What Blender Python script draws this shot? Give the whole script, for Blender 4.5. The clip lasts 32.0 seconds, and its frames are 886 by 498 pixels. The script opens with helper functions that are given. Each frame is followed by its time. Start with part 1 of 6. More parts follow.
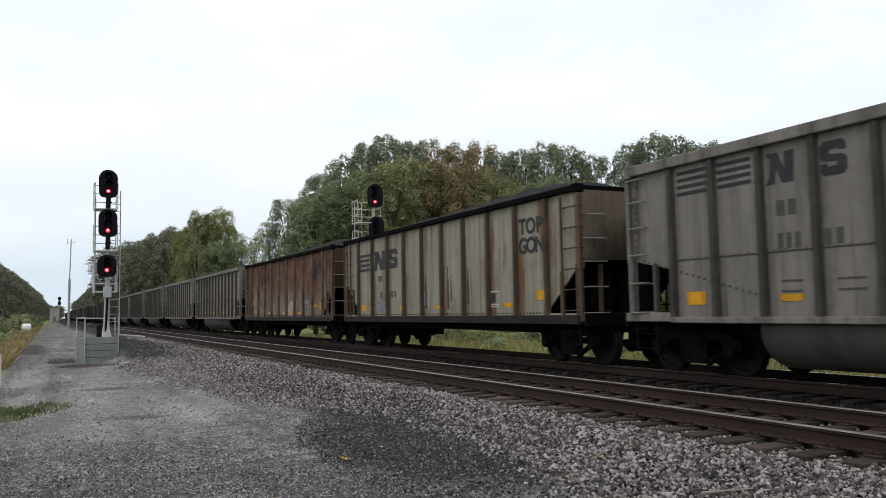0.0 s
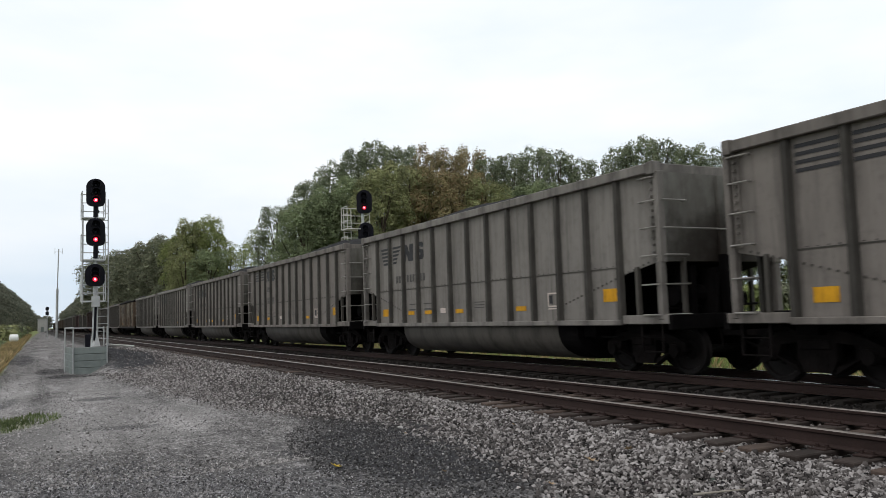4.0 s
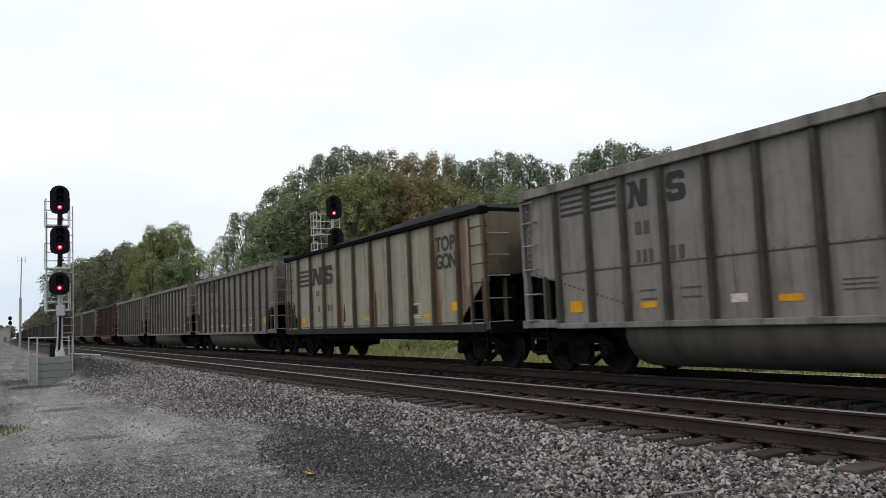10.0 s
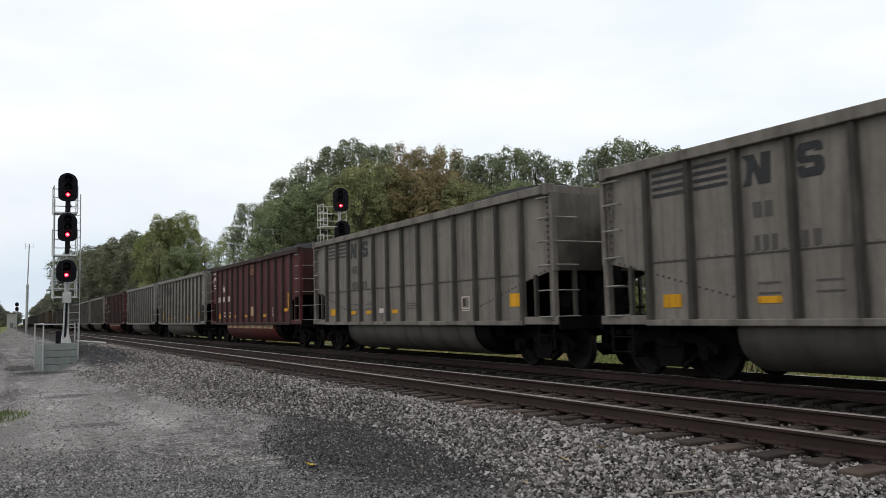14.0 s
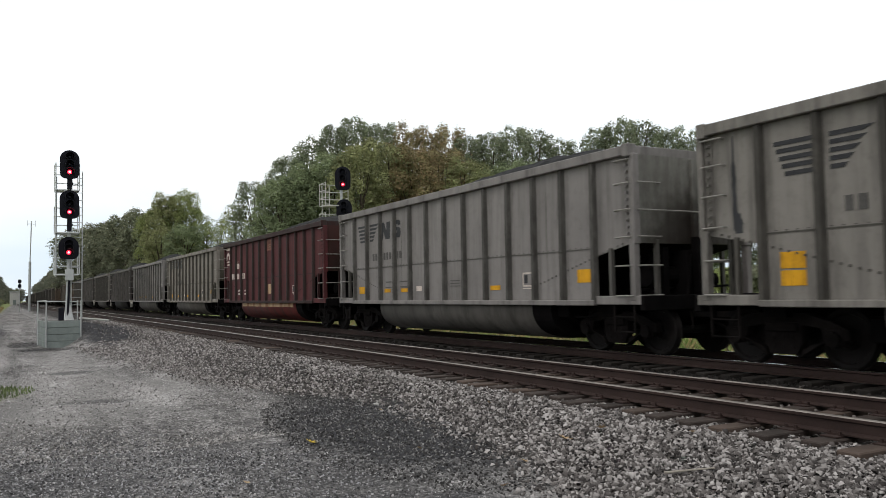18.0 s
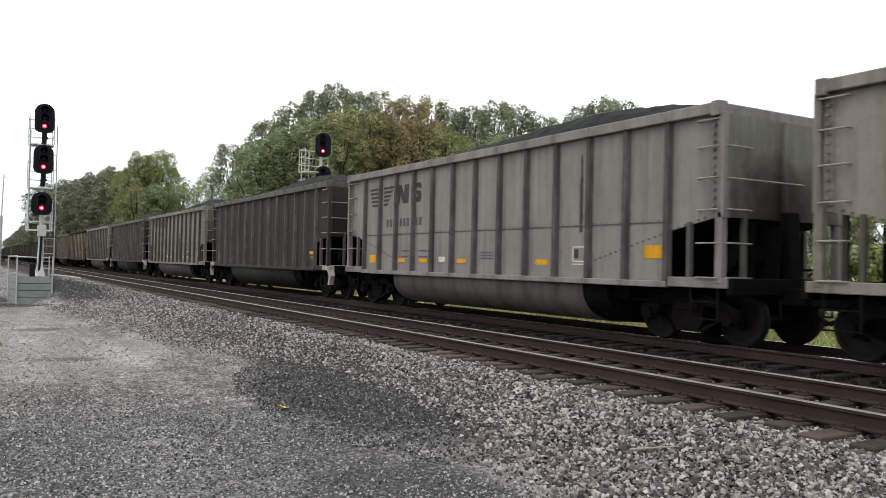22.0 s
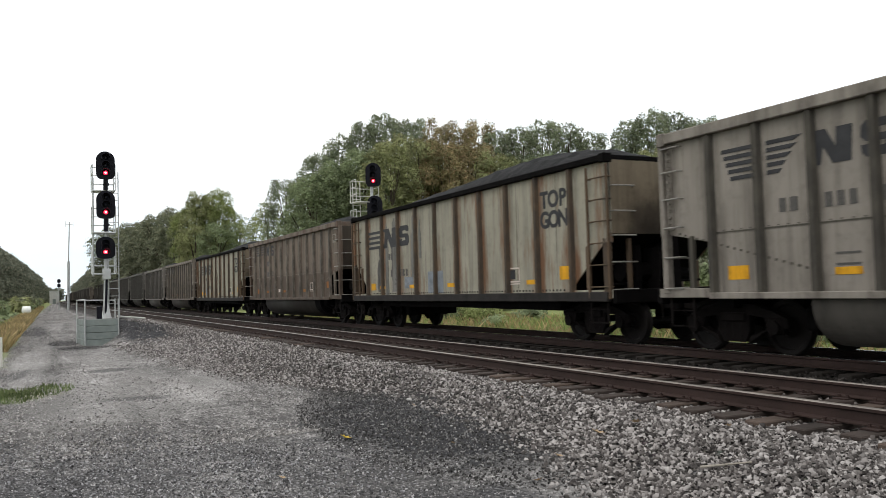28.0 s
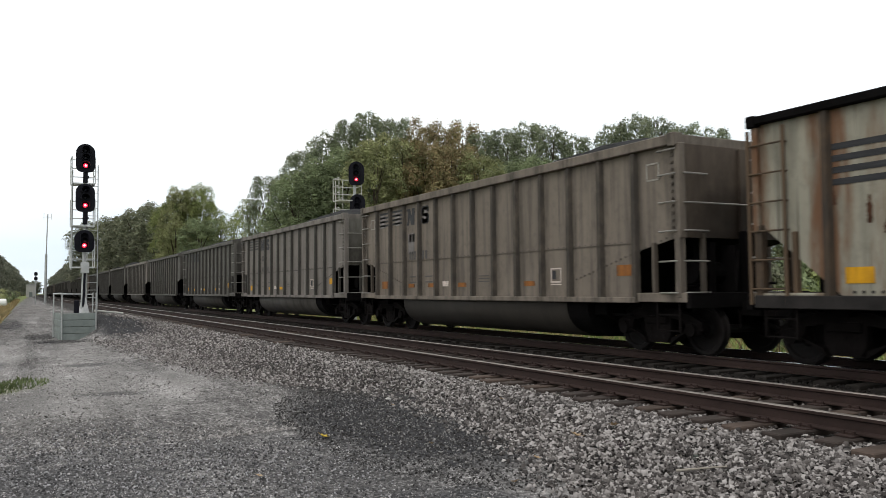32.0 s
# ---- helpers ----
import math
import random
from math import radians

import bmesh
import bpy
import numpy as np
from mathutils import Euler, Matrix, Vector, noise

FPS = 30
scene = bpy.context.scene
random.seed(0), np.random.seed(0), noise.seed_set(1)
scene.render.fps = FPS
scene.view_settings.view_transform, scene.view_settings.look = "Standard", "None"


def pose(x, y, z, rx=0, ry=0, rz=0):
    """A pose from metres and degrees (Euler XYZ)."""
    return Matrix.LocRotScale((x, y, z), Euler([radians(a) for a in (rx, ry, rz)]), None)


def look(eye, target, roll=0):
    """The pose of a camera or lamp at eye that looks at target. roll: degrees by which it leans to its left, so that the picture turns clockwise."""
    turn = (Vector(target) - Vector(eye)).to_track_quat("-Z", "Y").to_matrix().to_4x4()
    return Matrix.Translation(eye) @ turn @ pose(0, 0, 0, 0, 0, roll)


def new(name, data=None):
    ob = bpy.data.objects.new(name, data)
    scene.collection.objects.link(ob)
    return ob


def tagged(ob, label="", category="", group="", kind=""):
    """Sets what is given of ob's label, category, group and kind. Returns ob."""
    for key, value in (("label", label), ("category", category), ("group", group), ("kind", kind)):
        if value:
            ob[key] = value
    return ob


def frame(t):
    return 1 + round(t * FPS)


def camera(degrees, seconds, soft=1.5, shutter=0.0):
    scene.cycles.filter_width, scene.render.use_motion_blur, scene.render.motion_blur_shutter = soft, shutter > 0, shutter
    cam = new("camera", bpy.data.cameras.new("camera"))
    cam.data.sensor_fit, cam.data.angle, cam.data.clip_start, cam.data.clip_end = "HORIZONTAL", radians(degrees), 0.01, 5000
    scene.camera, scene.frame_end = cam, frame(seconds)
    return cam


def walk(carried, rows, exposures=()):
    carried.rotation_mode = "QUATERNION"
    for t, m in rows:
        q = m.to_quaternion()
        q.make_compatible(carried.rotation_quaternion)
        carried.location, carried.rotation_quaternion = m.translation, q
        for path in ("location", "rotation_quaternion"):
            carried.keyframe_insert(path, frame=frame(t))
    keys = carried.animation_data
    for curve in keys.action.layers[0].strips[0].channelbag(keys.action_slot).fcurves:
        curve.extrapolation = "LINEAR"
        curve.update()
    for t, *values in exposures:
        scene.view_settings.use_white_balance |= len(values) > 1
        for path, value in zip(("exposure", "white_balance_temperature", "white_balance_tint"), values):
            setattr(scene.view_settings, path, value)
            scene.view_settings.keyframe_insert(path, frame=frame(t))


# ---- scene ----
# Plan: x across the tracks, y along them (away from the camera), z above the near rail's head.
EYE = 1.27            # camera above rail head
NEAR = 7.90           # centre line of the near (empty) track
FAR = 11.86           # centre line of the track with the train
GAUGE = 1.507         # rail head to rail head
LEVEL = -0.25         # ballast between the sleepers
BEND = 2e-5           # how the line bears right far off
PITCH, SPEED, LEAD = 16.2, 12.755, 5.09   # car spacing, metres a second, centre of the first car at 0 s

# ---- camera: it stays in one spot and is turned by hand ----
cam = camera(57.9, 32.0, soft=0.6, shutter=0.14)


def aim(yaw, pitch, lean):
    return pose(0, 0, EYE, 0, 0, -yaw) @ pose(0, 0, 0, 90 + pitch) @ pose(0, 0, 0, 0, 0, lean)


PATH = [
    (0, 26.79, 4.34, -1.14), (0.5, 26.94, 4.46, -0.87), (1, 27.63, 4.55, -0.71), (1.5, 27.97, 4.57, -0.25),
    (2, 27.14, 4.80, -1.36), (2.5, 27.53, 4.66, -1.82), (4.5, 27.53, 4.74, -1.92), (5, 27.59, 4.80, -2.19),
    (5.5, 27.99, 4.89, -2.01), (6, 28.27, 4.91, -2.45), (6.5, 28.60, 5.10, -2.80), (7, 28.58, 5.22, -2.64),
    (7.5, 28.48, 5.39, -2.48), (8, 28.00, 5.42, -2.28), (8.5, 27.93, 5.12, -2.19), (9, 28.24, 5.04, -2.15),
    (9.5, 29.09, 4.89, -2.46), (10, 29.67, 4.95, -2.54), (10.5, 29.69, 5.02, -2.54), (11, 29.36, 4.73, -2.04),
    (11.5, 28.82, 4.53, -1.76), (12, 28.78, 4.52, -1.66), (12.5, 28.85, 4.49, -1.69), (13, 29.12, 4.43, -1.52),
    (13.5, 29.21, 4.40, -1.51), (15.5, 29.25, 5.92, -0.73), (16, 29.29, 6.12, -0.61), (16.5, 29.24, 5.43, -1.06),
    (17, 29.09, 4.89, -1.26), (17.5, 28.97, 4.15, -0.93), (18, 29.06, 3.10, -1.11), (18.5, 29.11, 2.61, -1.05),
    (19, 29.38, 2.86, 0.53), (19.5, 29.48, 2.57, 0.65), (20, 29.64, 2.12, 0.41), (20.5, 29.77, 2.00, -0.09),
    (21, 29.74, 2.07, 0.32), (21.5, 29.85, 1.72, 0.88), (22, 30.66, 1.08, 1.20), (22.5, 31.23, 1.00, 1.37),
    (23, 31.30, 1.05, 1.36), (23.5, 31.53, 1.93, 1.32), (24, 31.74, 2.29, 0.93), (24.5, 31.58, 2.45, -0.63),
    (25, 30.54, 2.40, -1.43), (25.5, 29.40, 2.44, -1.94), (26, 28.16, 2.34, -1.97), (26.5, 27.39, 2.57, -1.75),
    (28.5, 26.82, 2.87, -1.71), (29, 27.00, 3.03, -1.53), (29.5, 27.21, 3.25, -1.54), (30, 27.48, 3.63, -1.48),
    (30.5, 27.40, 3.55, -1.25), (31, 27.76, 3.35, -1.38), (31.5, 28.18, 3.07, -0.75), (32, 28.13, 2.80, -0.66),
]
walk(cam, [(t, aim(a, b, c)) for t, a, b, c in PATH],
     exposures=[(0.0, 0.1, 6550, 10), (13.0, 0.1, 6600, 10), (15.5, 0.02, 6650, 10), (17.0, 0.14, 6650, 9), (18.0, 0.28, 6700, 9), (19.0, 0.54, 6750, 9), (22.0, 0.74, 6750, 9), (24.0, 0.96, 6750, 9), (25.0, 0.7, 6750, 9), (28.0, 0.52, 6750, 9), (32.0, 0.36, 6750, 9)])


def bend(y):
    """The line runs straight past the camera and bears gently right far off."""
    return BEND * np.maximum(np.asarray(y, float) - 60.0, 0.0) ** 2

# ---- light: an overcast sky and a weak, wide sun ----
world = bpy.data.worlds.new("overcast")
scene.world = world
world.use_nodes = True
nt = world.node_tree
nt.nodes.clear()
N, K = nt.nodes.new, nt.links.new
out = N("ShaderNodeOutputWorld")
bg = N("ShaderNodeBackground")
sky = N("ShaderNodeTexSky")
sky.sky_type, sky.sun_disc = "NISHITA", False
sky.sun_elevation, sky.sun_rotation = radians(42), radians(250)
dim = N("ShaderNodeMix")
dim.data_type, dim.blend_type = "RGBA", "MULTIPLY"
dim.inputs["Factor"].default_value = 1.0
dim.inputs["B"].default_value = (0.1, 0.1, 0.1, 1)
K(sky.outputs["Color"], dim.inputs["A"])
tc = N("ShaderNodeTexCoord")
mp = N("ShaderNodeMapping")
mp.inputs["Scale"].default_value = (1.2, 1.2, 4.0)
cl = N("ShaderNodeTexNoise")
cl.inputs["Scale"].default_value, cl.inputs["Detail"].default_value = 1.6, 5.0
K(tc.outputs["Generated"], mp.inputs["Vector"])
K(mp.outputs["Vector"], cl.inputs["Vector"])
ramp = N("ShaderNodeValToRGB")
ramp.color_ramp.elements[0].position, ramp.color_ramp.elements[0].color = 0.36, (0.80, 0.87, 0.93, 1)
ramp.color_ramp.elements[1].position, ramp.color_ramp.elements[1].color = 0.62, (0.985, 0.99, 0.99, 1)
K(cl.outputs["Fac"], ramp.inputs["Fac"])
sep = N("ShaderNodeSeparateXYZ")
K(tc.outputs["Generated"], sep.inputs[0])
low = N("ShaderNodeValToRGB")
low.color_ramp.elements[0].position, low.color_ramp.elements[0].color = 0.0, (0.66, 0.74, 0.84, 1)
low.color_ramp.elements[1].position, low.color_ramp.elements[1].color = 0.22, (1, 1, 1, 1)
K(sep.outputs["Z"], low.inputs["Fac"])
hz = N("ShaderNodeMix")
hz.data_type, hz.blend_type = "RGBA", "MULTIPLY"
hz.inputs["Factor"].default_value = 0.88
K(ramp.outputs["Color"], hz.inputs["A"])
K(low.outputs["Color"], hz.inputs["B"])
mixs = N("ShaderNodeMix")
mixs.data_type = "RGBA"
mixs.inputs["Factor"].default_value = 0.93
K(dim.outputs["Result"], mixs.inputs["A"])
K(hz.outputs["Result"], mixs.inputs["B"])
K(mixs.outputs["Result"], bg.inputs["Color"])
bg.inputs["Strength"].default_value = 1.08
K(bg.outputs[0], out.inputs["Surface"])
sun = new("sun", bpy.data.lights.new("sun", "SUN"))
sun.data.energy, sun.data.angle, sun.data.color = 0.6, radians(25), (1.0, 0.97, 0.93)
sun.matrix_world = look((0, 0, 60), (38, 20, 0))


# ---- materials ----
def nodes_of(m):
    m.use_nodes = True
    t = m.node_tree
    t.nodes.clear()
    o = t.nodes.new("ShaderNodeOutputMaterial")
    b = t.nodes.new("ShaderNodeBsdfPrincipled")
    t.links.new(b.outputs[0], o.inputs["Surface"])
    return t, b


def coords(t, scale=(1, 1, 1), offset=True, space="Object"):
    c = t.nodes.new("ShaderNodeTexCoord")
    v = c.outputs[space]
    if offset:
        inf = t.nodes.new("ShaderNodeObjectInfo")
        mul = t.nodes.new("ShaderNodeMath")
        mul.operation = "MULTIPLY"
        mul.inputs[1].default_value = 57.0
        t.links.new(inf.outputs["Random"], mul.inputs[0])
        add = t.nodes.new("ShaderNodeVectorMath")
        t.links.new(v, add.inputs[0])
        t.links.new(mul.outputs[0], add.inputs[1])
        v = add.outputs[0]
    m = t.nodes.new("ShaderNodeMapping")
    m.inputs["Scale"].default_value = scale
    t.links.new(v, m.inputs["Vector"])
    return m.outputs[0]


def noise_at(t, vec, scale, detail=4.0, rough=0.55):
    n = t.nodes.new("ShaderNodeTexNoise")
    n.inputs["Scale"].default_value, n.inputs["Detail"].default_value, n.inputs["Roughness"].default_value = scale, detail, rough
    t.links.new(vec, n.inputs["Vector"])
    return n.outputs["Fac"]


def steps(t, fac, stops):
    r = t.nodes.new("ShaderNodeValToRGB")
    e = r.color_ramp.elements
    while len(e) < len(stops):
        e.new(0.5)
    for s, (p, c) in zip(e, stops):
        s.position, s.color = p, (*c, 1) if len(c) == 3 else c
    t.links.new(fac, r.inputs["Fac"])
    return r.outputs["Color"]


def blend(t, a, b, fac, kind="MIX"):
    m = t.nodes.new("ShaderNodeMix")
    m.data_type, m.blend_type = "RGBA", kind
    for sock, v in ((m.inputs["A"], a), (m.inputs["B"], b), (m.inputs["Factor"], fac)):
        if isinstance(v, (int, float)):
            sock.default_value = v
        elif isinstance(v, tuple):
            sock.default_value = (*v, 1)
        else:
            t.links.new(v, sock)
    return m.outputs["Result"]


def bump(t, b, fac, strength=0.3, dist=0.02):
    n = t.nodes.new("ShaderNodeBump")
    n.inputs["Strength"].default_value, n.inputs["Distance"].default_value = strength, dist
    t.links.new(fac, n.inputs["Height"])
    t.links.new(n.outputs[0], b.inputs["Normal"])


def g3(v):
    return (v, v, v)


def simple(name, colour, rough=0.6, metal=0.0, vary=0.25, scale=3.0, fine=40.0, bumps=0.2, spec=0.2):
    """A plain surface with blotches, fine grain and relief."""
    m = bpy.data.materials.new(name)
    t, b = nodes_of(m)
    v = coords(t)
    big = noise_at(t, v, scale)
    small = noise_at(t, v, fine, 3.0)
    dark = tuple(c * (1 - vary) for c in colour)
    light = tuple(min(1, c * (1 + vary)) for c in colour)
    col = steps(t, big, [(0.3, dark), (0.7, light)])
    col = blend(t, col, steps(t, small, [(0.3, g3(0.75)), (0.7, g3(1.0))]), 0.6, "MULTIPLY")
    t.links.new(col, b.inputs["Base Color"])
    b.inputs["Roughness"].default_value, b.inputs["Metallic"].default_value = rough, metal
    b.inputs["Specular IOR Level"].default_value = spec
    bump(t, b, small, bumps, 0.01)
    return m


def car_paint(name, colour, grime=(0.03, 0.027, 0.024), dirt=0.35, rust=0.1, rust_colour=(0.16, 0.07, 0.035), pitch=1.017, phase=0.0, drips=0.66, smoke=0.0, skirt=0.0):
    """Old railway paint: fading, soot that runs down in streaks, rust blooms."""
    m = bpy.data.materials.new(name)
    t, b = nodes_of(m)
    v = coords(t)
    big = noise_at(t, v, 0.55, 5.0)
    fade = steps(t, big, [(0.3, tuple(c * 0.82 for c in colour)), (0.55, colour), (0.75, tuple(min(1, c * 1.12) for c in colour))])
    streak = noise_at(t, coords(t, (3.0, 3.0, 0.22)), 1.7, 5.0, 0.6)
    fac = steps(t, streak, [(0.46, g3(0)), (0.75, g3(min(1.0, dirt * 1.4)))])
    col = blend(t, fade, grime, fac)
    dust = noise_at(t, v, 5.0, 8.0, 0.72)
    col = blend(t, col, grime, steps(t, dust, [(0.5, g3(0)), (0.8, g3(dirt))]))
    # nearness to a rib: dirt and rust creep out of the joints
    sp = t.nodes.new("ShaderNodeSeparateXYZ")
    t.links.new(coords(t, offset=False), sp.inputs[0])
    saw = t.nodes.new("ShaderNodeMath")
    saw.operation = "PINGPONG"
    saw.inputs[1].default_value = 0.5
    sh = t.nodes.new("ShaderNodeMath")
    sh.operation = "MULTIPLY_ADD"
    sh.inputs[1].default_value, sh.inputs[2].default_value = 1 / pitch, 100.0 + phase
    t.links.new(sp.outputs["Y"], sh.inputs[0])
    t.links.new(sh.outputs[0], saw.inputs[0])
    joint = steps(t, saw.outputs[0], [(0.07, g3(1)), (0.27, g3(0))])
    ragged = noise_at(t, coords(t, (2.0, 2.0, 0.7)), 2.6, 6.0, 0.7)
    soot = steps(t, ragged, [(0.34, g3(0)), (0.6, g3(min(1.0, dirt * 1.65)))])
    col = blend(t, col, grime, blend(t, joint, soot, 1.0, "MULTIPLY"))
    drip = noise_at(t, coords(t, (7.0, 7.0, 0.16)), 1.3, 4.0, 0.6)
    col = blend(t, col, grime, steps(t, drip, [(drips, g3(0)), (drips + 0.07, g3(min(1.0, dirt * 2.2)))]))
    if rust > 0:
        run = noise_at(t, coords(t, (1.6, 1.6, 0.3)), 1.1, 7.0, 0.68)
        run = blend(t, run, blend(t, joint, g3(0.13), 1.0, "MULTIPLY"), min(1.0, rust * 2), "ADD")
        lo = 0.72 - 0.32 * rust
        col = blend(t, col, rust_colour, steps(t, run, [(lo, g3(0)), (lo + 0.16, g3(0.9))]))
    if skirt > 0:
        # a coat of road dirt that ends at the seam
        low_ = t.nodes.new("ShaderNodeMapRange")
        low_.inputs["From Min"].default_value, low_.inputs["From Max"].default_value = 2.2, 1.98
        t.links.new(sp.outputs["Z"], low_.inputs["Value"])
        col = blend(t, col, (0.052, 0.037, 0.028), blend(t, low_.outputs[0], steps(t, ragged, [(0.3, g3(skirt * 0.6)), (0.6, g3(skirt))]), 1.0, "MULTIPLY"))
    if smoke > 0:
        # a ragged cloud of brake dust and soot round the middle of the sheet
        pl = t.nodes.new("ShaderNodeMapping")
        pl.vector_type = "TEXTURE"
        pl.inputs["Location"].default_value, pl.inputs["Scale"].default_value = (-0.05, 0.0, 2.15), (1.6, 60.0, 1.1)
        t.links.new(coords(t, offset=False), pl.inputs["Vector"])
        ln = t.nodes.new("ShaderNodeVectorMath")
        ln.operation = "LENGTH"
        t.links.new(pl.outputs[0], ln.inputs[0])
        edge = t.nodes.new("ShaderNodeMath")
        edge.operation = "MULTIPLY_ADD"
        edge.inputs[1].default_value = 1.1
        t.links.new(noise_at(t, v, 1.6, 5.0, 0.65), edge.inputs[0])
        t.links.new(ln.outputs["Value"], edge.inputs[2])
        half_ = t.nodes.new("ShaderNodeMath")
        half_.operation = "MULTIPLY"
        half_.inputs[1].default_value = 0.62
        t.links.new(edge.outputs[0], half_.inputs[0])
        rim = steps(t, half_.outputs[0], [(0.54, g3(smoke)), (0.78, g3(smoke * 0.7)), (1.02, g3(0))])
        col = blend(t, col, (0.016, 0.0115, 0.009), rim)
    t.links.new(col, b.inputs["Base Color"])
    b.inputs["Roughness"].default_value = 0.68
    b.inputs["Specular IOR Level"].default_value = 0.16
    bump(t, b, dust, 0.15, 0.01)
    return m


GREY = [car_paint("grey_paint_a", (0.198, 0.182, 0.166), dirt=0.34, rust=0.0),
        car_paint("grey_paint_b", (0.177, 0.157, 0.142), dirt=0.34, rust=0.02),
        car_paint("grey_paint_c", (0.212, 0.19, 0.167), grime=(0.052, 0.044, 0.036), dirt=0.4, rust=0.04),
        car_paint("grey_paint_d", (0.1, 0.094, 0.084), dirt=0.4, rust=0.05),
        car_paint("grey_paint_e", (0.204, 0.188, 0.181), dirt=0.26, rust=0.0)]
CREAM = car_paint("cream_paint", (0.27, 0.252, 0.203), dirt=0.3, rust=0.56, rust_colour=(0.13, 0.06, 0.03), pitch=1.34, phase=0.5, drips=0.61)


def rusted_paint():
    """Beige-grey paint eaten from the top down by orange and dark brown rust."""
    m = bpy.data.materials.new("rusted_paint")
    t, b = nodes_of(m)
    v = coords(t)
    base = steps(t, noise_at(t, v, 0.9, 5.0), [(0.3, (0.13, 0.098, 0.077)), (0.65, (0.21, 0.166, 0.13))])
    brown = steps(t, noise_at(t, v, 1.4, 7.0, 0.7), [(0.33, (0.045, 0.024, 0.0195)), (0.5, (0.118, 0.049, 0.031)), (0.68, (0.185, 0.08, 0.044))])
    sp = t.nodes.new("ShaderNodeSeparateXYZ")
    t.links.new(coords(t, offset=False), sp.inputs[0])
    rise = t.nodes.new("ShaderNodeMapRange")
    rise.inputs["From Min"].default_value, rise.inputs["From Max"].default_value = 1.2, 3.7
    rise.inputs["To Min"].default_value, rise.inputs["To Max"].default_value = -0.14, 0.24
    t.links.new(sp.outputs["Z"], rise.inputs["Value"])
    eaten = blend(t, noise_at(t, coords(t, (1.0, 0.75, 0.42)), 1.5, 8.0, 0.68), rise.outputs[0], 1.0, "ADD")
    col = blend(t, base, brown, steps(t, eaten, [(0.41, g3(0)), (0.5, g3(0.6)), (0.62, g3(0.96))]))
    drip = noise_at(t, coords(t, (7.0, 7.0, 0.2)), 1.3, 4.0, 0.6)
    col = blend(t, col, (0.05, 0.028, 0.02), steps(t, drip, [(0.6, g3(0)), (0.7, g3(0.55))]))
    dust = noise_at(t, v, 6.0, 8.0, 0.72)
    col = blend(t, col, (0.04, 0.027, 0.021), steps(t, dust, [(0.52, g3(0)), (0.8, g3(0.6))]))
    t.links.new(col, b.inputs["Base Color"])
    b.inputs["Roughness"].default_value = 0.8
    b.inputs["Specular IOR Level"].default_value = 0.12
    bump(t, b, dust, 0.25, 0.01)
    return m


RUSTED = rusted_paint()
BROWN = car_paint("brown_grimed_paint", (0.152, 0.121, 0.097), dirt=0.42, rust=0.63, rust_colour=(0.082, 0.05, 0.037), skirt=0.7)
RED = car_paint("oxide_red_paint", (0.086, 0.0205, 0.0225), grime=(0.03, 0.016, 0.016), dirt=0.55, rust=0.0)
DARK = car_paint("dark_brown_paint", (0.022, 0.0188, 0.018), grime=(0.06, 0.05, 0.044), dirt=0.28, rust=0.03)
TAUPE = car_paint("taupe_grimed_paint", (0.172, 0.143, 0.118), dirt=0.42, rust=0.3, rust_colour=(0.09, 0.07, 0.055))
POSTS, ENDS, TUBS = {}, {}, {}
for _p, _c, _e, _u in zip(GREY + [CREAM, RUSTED, BROWN, RED, DARK, TAUPE],
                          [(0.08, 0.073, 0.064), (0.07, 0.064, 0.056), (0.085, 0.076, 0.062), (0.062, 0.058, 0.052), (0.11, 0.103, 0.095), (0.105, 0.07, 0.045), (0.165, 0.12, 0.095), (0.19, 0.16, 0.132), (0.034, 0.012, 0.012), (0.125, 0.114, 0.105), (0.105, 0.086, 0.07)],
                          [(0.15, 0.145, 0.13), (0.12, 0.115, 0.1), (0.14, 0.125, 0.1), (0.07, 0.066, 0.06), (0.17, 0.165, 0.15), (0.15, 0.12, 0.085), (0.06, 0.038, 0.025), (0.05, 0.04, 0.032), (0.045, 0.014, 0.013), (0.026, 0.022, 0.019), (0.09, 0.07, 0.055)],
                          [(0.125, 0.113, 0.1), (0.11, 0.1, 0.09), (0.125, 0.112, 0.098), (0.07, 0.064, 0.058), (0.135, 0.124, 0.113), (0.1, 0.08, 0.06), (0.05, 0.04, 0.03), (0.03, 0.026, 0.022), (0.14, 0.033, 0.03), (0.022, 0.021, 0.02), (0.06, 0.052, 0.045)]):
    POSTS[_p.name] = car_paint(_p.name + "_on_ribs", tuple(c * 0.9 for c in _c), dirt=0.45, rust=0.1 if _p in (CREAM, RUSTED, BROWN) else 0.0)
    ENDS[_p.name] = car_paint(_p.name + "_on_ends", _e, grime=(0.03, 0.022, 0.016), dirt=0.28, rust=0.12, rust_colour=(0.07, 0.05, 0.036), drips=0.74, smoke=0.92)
    # Most bellies hold the overhang's shade in their colour, besides the grime.
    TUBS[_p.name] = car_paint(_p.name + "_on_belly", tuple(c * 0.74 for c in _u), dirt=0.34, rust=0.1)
TANSTRIPE = car_paint("tan_stripe_paint", (0.42, 0.3, 0.18), grime=(0.16, 0.06, 0.03), dirt=0.5, rust=0.45, rust_colour=(0.2, 0.08, 0.04))
BLUEGREY = simple("blue_grey_touch_up_paint", (0.17, 0.19, 0.215), 0.65, vary=0.25)
FADED = simple("faded_red_panel", (0.2, 0.085, 0.06), 0.7, vary=0.3)
# Set near black so the shade under the cars is in these colours.
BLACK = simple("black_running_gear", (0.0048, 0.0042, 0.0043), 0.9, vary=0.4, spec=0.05)
